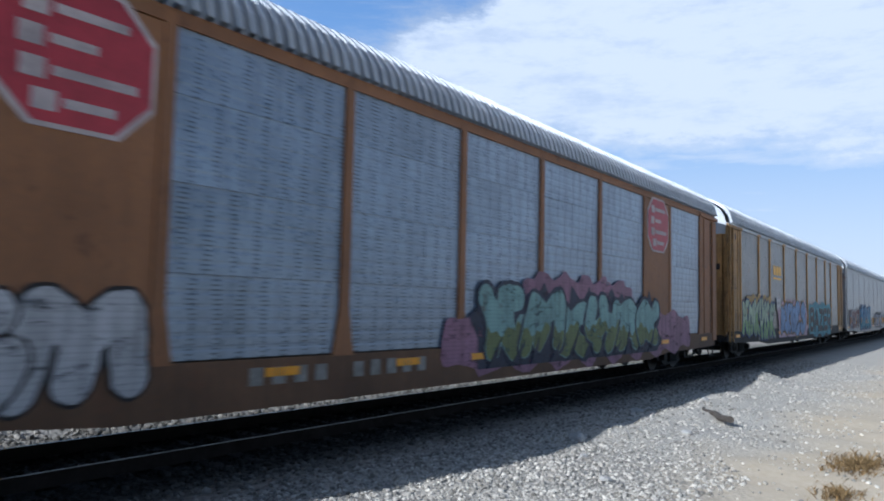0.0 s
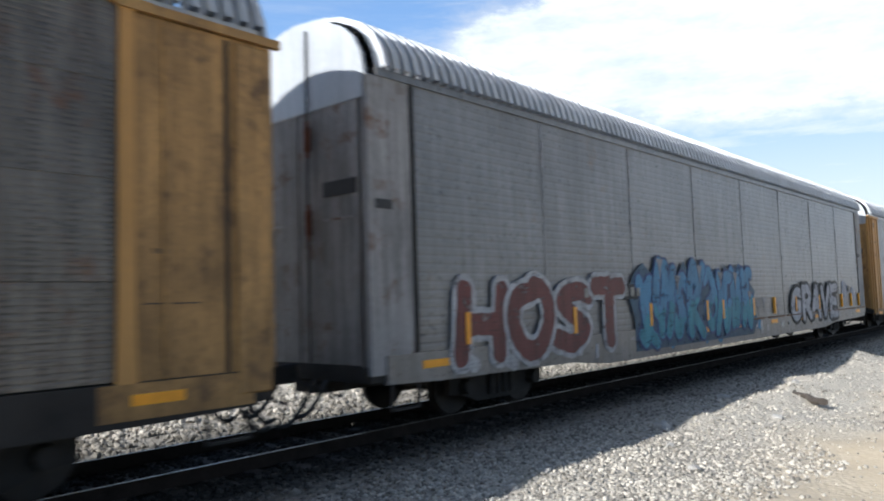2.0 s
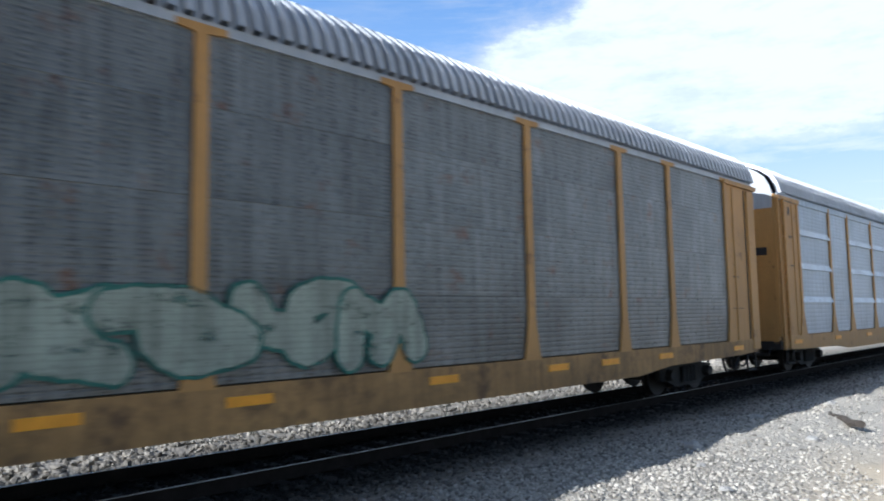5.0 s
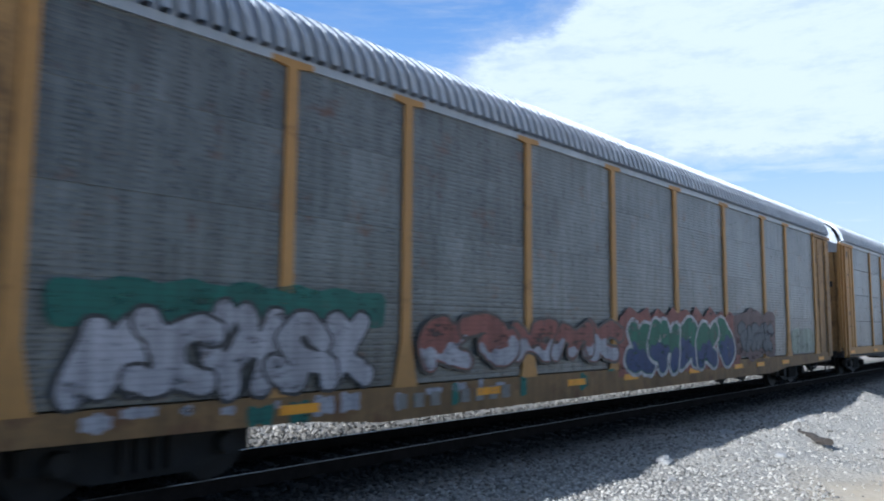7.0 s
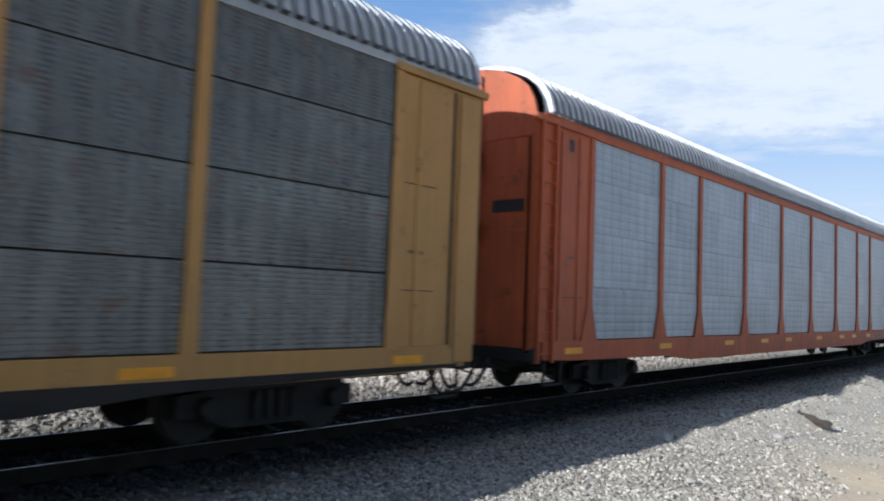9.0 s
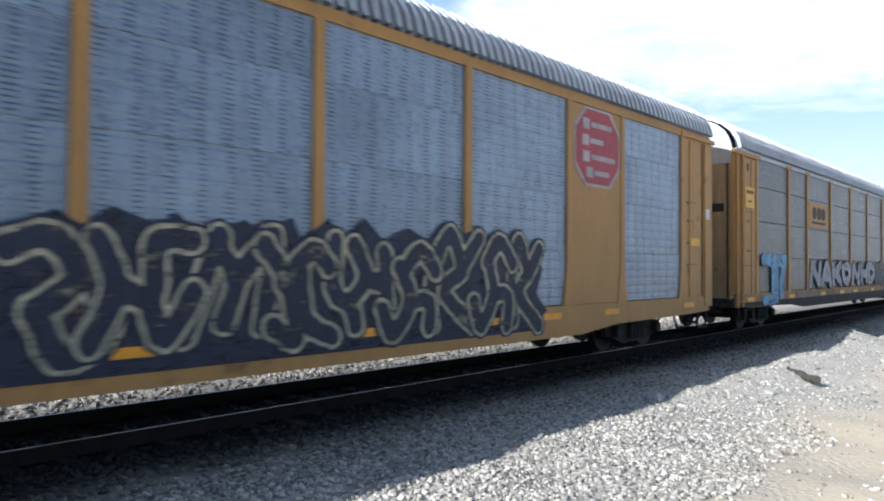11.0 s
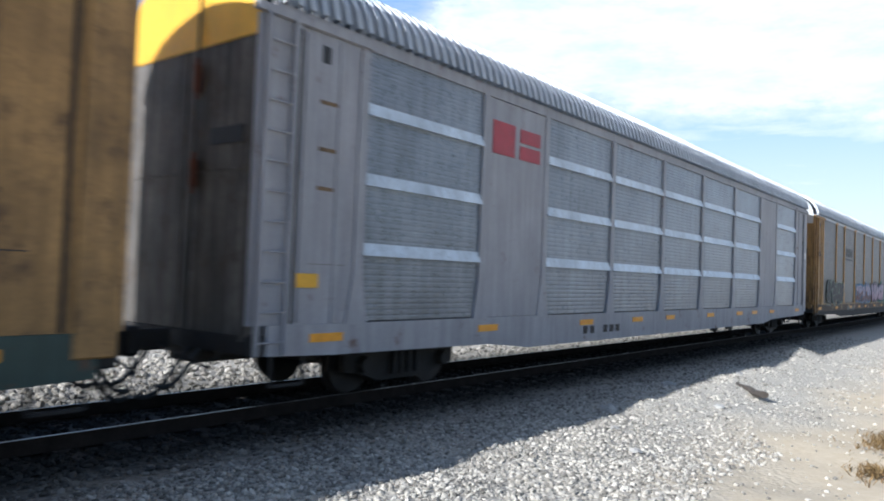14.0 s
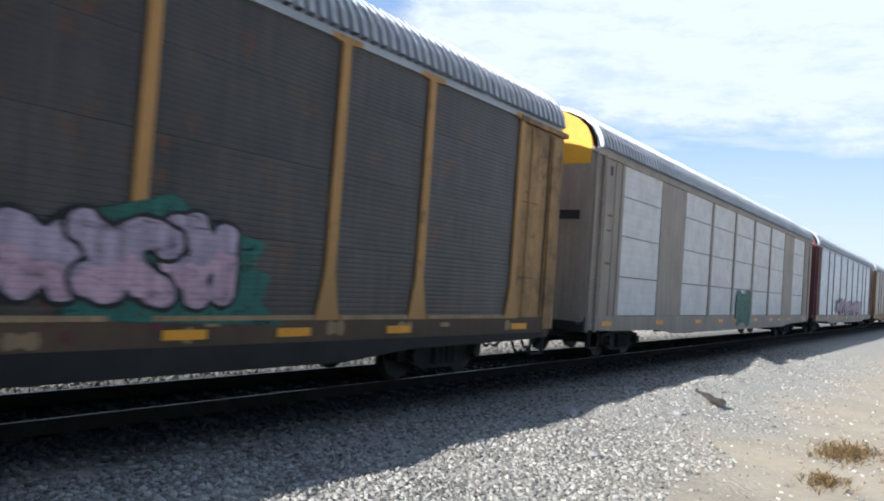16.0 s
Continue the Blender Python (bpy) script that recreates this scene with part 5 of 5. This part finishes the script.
# ---- loose stones ----
def stones(name, count, region, size, seed, keep=None, label="", mat=None):
    rng = np.random.default_rng(seed)
    x0, x1, y0, y1 = region
    u = rng.random(count)
    lead = rng.random(count) < 0.12
    x = np.where(lead, -8 + (x0 + 8) * u ** 0.6, x0 + (x1 - x0) * u ** 1.5)
    y = y0 + (y1 - y0) * rng.random(count)
    fade = rng.random(count) > np.clip((x - x1 + 9) / 9, 0, 1)
    x, y = x[fade], y[fade]
    if keep is not None:
        ok = keep(x, y, rng.random(len(x)))
        x, y = x[ok], y[ok]
    n = len(x)
    ph = (1 + 5 ** 0.5) / 2
    base = np.array([(-1, ph, 0), (1, ph, 0), (-1, -ph, 0), (1, -ph, 0), (0, -1, ph), (0, 1, ph), (0, -1, -ph), (0, 1, -ph), (ph, 0, -1), (ph, 0, 1), (-ph, 0, -1), (-ph, 0, 1)]) / 1.9
    tri = np.array([(0, 11, 5), (0, 5, 1), (0, 1, 7), (0, 7, 10), (0, 10, 11), (1, 5, 9), (5, 11, 4), (11, 10, 2), (10, 7, 6), (7, 1, 8), (3, 9, 4), (3, 4, 2), (3, 2, 6), (3, 6, 8), (3, 8, 9), (4, 9, 5), (2, 4, 11), (6, 2, 10), (8, 6, 7), (9, 8, 1)])
    r = size[0] + (size[1] - size[0]) * rng.random(n) ** 2
    v = base[None] * (1 + 0.35 * (rng.random((n, 12, 1)) - 0.5)) * r[:, None, None]
    v = v * np.stack([0.8 + 0.7 * rng.random(n), 0.8 + 0.5 * rng.random(n), 0.55 + 0.35 * rng.random(n)], 1)[:, None, :]
    a = rng.random(n) * 6.283
    t = (rng.random(n) - 0.5) * 1.4
    ct, st = np.cos(t)[:, None], np.sin(t)[:, None]
    v = np.stack([v[..., 0] * ct - v[..., 2] * st, v[..., 1], v[..., 0] * st + v[..., 2] * ct], -1)
    c, s = np.cos(a)[:, None], np.sin(a)[:, None]
    v = np.stack([v[..., 0] * c - v[..., 1] * s + x[:, None], v[..., 0] * s + v[..., 1] * c + y[:, None], v[..., 2] + (height(x, y) + 0.25 * r)[:, None]], -1)
    f = (tri[None] + 12 * np.arange(n)[:, None, None]).reshape(-1, 3)
    me = bpy.data.meshes.new(name)
    me.vertices.add(12 * n)
    me.vertices.foreach_set("co", v.ravel())
    me.loops.add(len(f) * 3)
    me.loops.foreach_set("vertex_index", f.ravel())
    me.polygons.add(len(f))
    me.polygons.foreach_set("loop_start", np.arange(0, len(f) * 3, 3))
    me.polygons.foreach_set("use_smooth", np.zeros(len(f), bool))
    me.update()
    me.materials.append(None)
    return tagged(part(name, me, mat or STONE), label, "gravel", kind="stuff")


def off_sand(x, y, r):
    edge = y + 0.25 * np.sin(1.1 * x) + 0.2 * np.sin(2.3 * x + 1)
    dusty = np.clip((x - 6.5) / 5.0, 0, 0.90) * np.clip((-3.0 - edge) / 0.6, 0, 1)
    return (((edge > -5.5) & (r > dusty)) | (r < 0.06)) & (y < -1.9 - 0.4 * r)


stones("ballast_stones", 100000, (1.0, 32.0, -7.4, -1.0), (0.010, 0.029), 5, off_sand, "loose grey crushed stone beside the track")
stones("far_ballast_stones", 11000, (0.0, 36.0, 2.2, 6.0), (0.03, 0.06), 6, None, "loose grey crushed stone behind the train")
# darkest stones: soot plus shade under the train, both in the stone colour
stones("track_stones", 19000, (0.0, 34.0, -2.4, 2.3), (0.022, 0.046), 7, lambda x, y, r: (np.abs(y) > 0.12) & (np.abs(y - 1.51) > 0.12) & (y > -2.4 + r * 1.6), "sooty ballast along the rails with the train's shade painted in")

# larger stones that stand out at the shadow's edge
for i, (x, y, r) in enumerate(((9.25, -3.35, 0.11), (9.15, -3.42, 0.07), (11.9, -3.15, 0.10), (14.2, -3.6, 0.07), (7.3, -4.6, 0.06), (10.6, -4.4, 0.07), (8.3, -3.9, 0.05))):
    bm = bmesh.new()
    bmesh.ops.create_icosphere(bm, subdivisions=2, radius=r)
    for v in bm.verts:
        v.co += v.normal * r * 0.45 * noise.noise(v.co * (1.6 / r) + Vector((i * 7, 0, 0)))
        v.co.z *= 0.6
        v.co.x *= 1.3
    tagged(part("rock", bm, ROCK, at=(x, y, float(height(np.array(x), np.array(y))) + r * 0.25), turn=i * 57), "pale grey rough stone lying on the gravel", "rock", "larger stones")

# weathered stick on the gravel
bm = bmesh.new()
add_tube(bm, [(-0.85, 0.0, 0.06), (-0.45, 0.05, 0.02), (0.0, -0.02, 0.01), (0.4, 0.06, 0.0), (0.85, 0.0, -0.02)], 0.055, 7)
for v in bm.verts:
    v.co.y += 0.05 * math.sin(v.co.x * 3)
    v.co.y *= 1.1 - 0.3 * v.co.x
stick = part("driftwood_stick", bm, WOOD)
stick.matrix_basis = pose(12.6, -4.24, 0.08, 0, 0, 27)
tagged(stick, "grey weathered piece of wood lying on the gravel", "stick")


def grass_clump(x, y, w, count, seed):
    rnd = random.Random(seed)
    verts, faces = [], []
    for i in range(count):
        a, d = rnd.uniform(0, 6.28), abs(rnd.gauss(0, w * 0.55))
        bx, by = d * math.cos(a) * 1.5, d * math.sin(a) * 0.7
        h = rnd.uniform(0.02, 0.08)
        lx, ly = rnd.uniform(-0.12, 0.12), rnd.uniform(-0.12, 0.12)
        q = rnd.uniform(0, 3.14)
        wx, wy = 0.006 * math.cos(q), 0.006 * math.sin(q)
        s = len(verts)
        verts += [(bx - wx, by - wy, -0.01), (bx + wx, by + wy, -0.01), (bx + lx * 0.4 + wx, by + ly * 0.4 + wy, h * 0.6), (bx + lx * 0.4 - wx, by + ly * 0.4 - wy, h * 0.6), (bx + lx, by + ly, h)]
        faces += [(s, s + 1, s + 2, s + 3), (s + 3, s + 2, s + 4)]
    ob = part("dry_grass", raw_mesh("dry_grass", verts, faces), GRASS, at=(x, y, float(height(np.array(x), np.array(y)))))
    tagged(ob, "low clump of dry tan grass on the sand", "grass", "dry grass clumps")


grass_clump(10.0, -6.6, 0.55, 1400, 1)
grass_clump(8.5, -6.6, 0.35, 350, 2)

# ---- track ----
track = tagged(new("railway_track"), "rusty steel rails with bright heads on dark sleepers", "railway track", kind="structure")
for y in (0.0, 1.51):
    web = bmesh.new()
    add_box(web, -60, 900, y - 0.075, y + 0.075, -0.185, -0.17)
    add_box(web, -60, 900, y - 0.012, y + 0.012, -0.17, -0.045)
    add_box(web, -60, 900, y - 0.036, y + 0.036, -0.045, -0.004)
    rail = part("rail", web, RAIL, track)
    part("rail_head", box(-60, 900, y - 0.030, y + 0.004, -0.004, 0.0), RAIL_HEAD, rail, "bright worn rail head")
tie = box(-0.11, 0.11, -1.3, 1.3, -0.17, 0.0, bevel=0.012)
tie_me = as_mesh("sleeper", tie)
for i in range(140):
    part("sleeper", tie_me, SLEEPER, track, at=(-6 + i * 0.53, 0.755 + 0.01 * math.sin(i * 7), -0.165), turn=0.6 * math.sin(i * 3))

# ---- beyond the train ----
def far_sign(x, y):
    s = tagged(new("roadside_sign"), "tall yellow and white roadside sign on a pole", "sign")
    part("pole", add_rod(bmesh.new(), (0, 0, -0.1), (0, 0, 4.6), 0.16, 12), WHITE, s)
    part("upper_panel", box(-2.2, 2.2, -0.25, 0.25, 4.2, 6.0, 0.05), YELLOW, s, "bright yellow sign panel")
    part("lower_panel", box(-1.9, 1.9, -0.22, 0.22, 2.4, 4.1, 0.05), WHITE, s, "white sign panel")
    part("message_bar", box(-1.4, 0.6, -0.24, -0.2, 2.9, 3.5), RED_SIGN, s)
    s.matrix_basis = pose(x, y, 0, 0, 0, -22)


def far_shed(x, y, w, d, h):
    s = tagged(new("low_building"), "low white building with a dark door behind the track", "building")
    part("wall", box(-w / 2, w / 2, -d / 2, d / 2, -0.05, h), WHITE, s)
    part("roof", box(-w / 2 - 0.3, w / 2 + 0.3, -d / 2 - 0.3, d / 2 + 0.3, h, h + 0.25, 0.05), PALE, s)
    part("door", box(-0.7, 0.7, -d / 2 - 0.05, -d / 2 + 0.02, -0.05, 2.1), MAROON, s)
    for u in (-w * 0.3, w * 0.3):
        part("window", box(u - 0.6, u + 0.6, -d / 2 - 0.04, -d / 2 + 0.02, 1.0, 2.0), BLACK, s)
    s.matrix_basis = pose(x, y, 0, 0, 0, -15)


far_sign(15.5, 32.0)
far_shed(24.0, 62.0, 14, 7, 3.2)
far_shed(9.0, 70.0, 10, 7, 3.0)


# ---- clouds: a patch of far sky, az and el in degrees as its UV ----
def cloud_material():
    m = bpy.data.materials.new("high_cloud")
    m.use_nodes = True
    n, l = m.node_tree.nodes, m.node_tree.links
    n.clear()
    uv = n.new("ShaderNodeUVMap")
    sc = n.new("ShaderNodeVectorMath")
    sc.operation = "MULTIPLY"
    sc.inputs[1].default_value = (180, 90, 0)
    l.new(uv.outputs[0], sc.inputs[0])
    sep = n.new("ShaderNodeSeparateXYZ")
    l.new(sc.outputs[0], sep.inputs[0])
    u, v = sep.outputs["X"], sep.outputs["Y"]

    def mt(op, *a):
        x = n.new("ShaderNodeMath")
        x.operation = op
        for i, s in enumerate(a):
            if isinstance(s, (int, float)):
                x.inputs[i].default_value = s
            else:
                l.new(s, x.inputs[i])
        return x.outputs[0]

    def nz(sx, sy, det, rough=0.6):
        k = n.new("ShaderNodeVectorMath")
        k.operation = "MULTIPLY"
        k.inputs[1].default_value = (sx, sy, 1)
        l.new(sc.outputs[0], k.inputs[0])
        t = n.new("ShaderNodeTexNoise")
        t.inputs["Scale"].default_value, t.inputs["Detail"].default_value, t.inputs["Roughness"].default_value = 1.0, det, rough
        l.new(k.outputs[0], t.inputs["Vector"])
        return t.outputs["Fac"]

    def step(x, lo, hi, a=0.0, b=1.0):
        r = n.new("ShaderNodeMapRange")
        r.interpolation_type = "SMOOTHSTEP"
        for key, val in (("From Min", lo), ("From Max", hi), ("To Min", a), ("To Max", b)):
            r.inputs[key].default_value = val
        l.new(x, r.inputs["Value"])
        return r.outputs["Result"]

    wob = mt("ADD", mt("MULTIPLY", mt("SUBTRACT", nz(0.10, 0.30, 6), 0.5), 9.0), mt("MULTIPLY", mt("SUBTRACT", nz(0.5, 1.1, 6, 0.7), 0.5), 3.0))
    vw = mt("ADD", v, wob)
    low = mt("ADD", 11.5, mt("MULTIPLY", mt("MAXIMUM", mt("SUBTRACT", 66.0, u), 0.0), 0.40))
    high = mt("ADD", 20.5, mt("MULTIPLY", mt("SUBTRACT", u, 50.0), 0.55))
    main = mt("MULTIPLY", step(mt("SUBTRACT", vw, low), -2.4, 2.0), step(mt("SUBTRACT", high, vw), -2.6, 2.0))
    main = mt("MULTIPLY", main, step(nz(0.13, 0.42, 7, 0.65), 0.28, 0.55, 0.84, 1.0))
    thin = mt("MULTIPLY", step(nz(0.06, 0.50, 8, 0.68), 0.42, 0.72, 0.0, 0.85), step(u, 40.0, 58.0, 0.30, 1.0))
    haze = step(v, 16.0, 0.0, 0.0, 0.90)
    cloud = mt("MINIMUM", mt("MAXIMUM", mt("MAXIMUM", main, thin), haze), 1.0)
    dens = mt("MAXIMUM", cloud, step(v, 40.0, 4.0, 0.38, 0.88))
    blue = n.new("ShaderNodeMix")
    blue.data_type = "RGBA"
    l.new(step(v, 34.0, 3.0), blue.inputs["Factor"])
    blue.inputs["A"].default_value, blue.inputs["B"].default_value = (0.20, 0.46, 0.95, 1), (0.54, 0.73, 0.96, 1)
    tone = n.new("ShaderNodeMix")
    tone.data_type = "RGBA"
    l.new(cloud, tone.inputs["Factor"])
    l.new(blue.outputs["Result"], tone.inputs["A"])
    tone.inputs["B"].default_value = (0.94, 0.97, 1.0, 1)
    em = n.new("ShaderNodeEmission")
    l.new(tone.outputs["Result"], em.inputs["Color"])
    em.inputs["Strength"].default_value = 0.78
    tr = n.new("ShaderNodeBsdfTransparent")
    mix = n.new("ShaderNodeMixShader")
    l.new(dens, mix.inputs[0])
    l.new(tr.outputs[0], mix.inputs[1])
    l.new(em.outputs[0], mix.inputs[2])
    out = n.new("ShaderNodeOutputMaterial")
    l.new(mix.outputs[0], out.inputs["Surface"])
    return m


az = np.linspace(-20, 130, 51)
el = np.linspace(-0.5, 60, 25)
cv, uvs, cf = [], [], []
for a in az:
    for e in el:
        ra, re_ = radians(a), radians(e)
        cv.append((3500 * math.sin(ra) * math.cos(re_), 3500 * math.cos(ra) * math.cos(re_), 3500 * math.sin(re_)))
        uvs.append((a / 180, e / 90))
for i in range(50):
    for j in range(24):
        q = i * 25 + j
        cf.append((q, q + 1, q + 26, q + 25))
cloud_me = raw_mesh("cloud_backdrop", cv, cf)
layer = cloud_me.uv_layers.new(name="UVMap")
for loop in cloud_me.loops:
    layer.data[loop.index].uv = uvs[loop.vertex_index]
tagged(part("cloud_backdrop", cloud_me, cloud_material()), "thin white cloud across a blue sky", "sky", kind="structure")


# ---- motion of the train: seconds, x of the first car's front ----
OFFSETS = [(0.0, -2.12), (0.5, -14.42), (1.0, -24.13), (1.5, -37.93), (2.0, -51.01), (2.5, -62.91), (3.0, -75.26), (3.5, -87.34), (4.0, -99.33), (6.5, -159.70), (7.0, -171.80), (7.5, -183.85), (8.0, -195.84), (10.5, -255.78), (11.0, -267.80), (11.5, -279.78), (12.0, -291.67), (12.5, -303.45), (13.0, -315.53), (13.5, -327.42), (14.0, -339.26), (14.5, -351.13), (15.0, -363.10), (15.5, -374.93), (16.0, -386.80)]


def motions():
    for i, c in enumerate(CARS):
        walk(c, [(t, pose(o + PITCH * i, TRACK_Y, 0)) for t, o in OFFSETS])


motions()
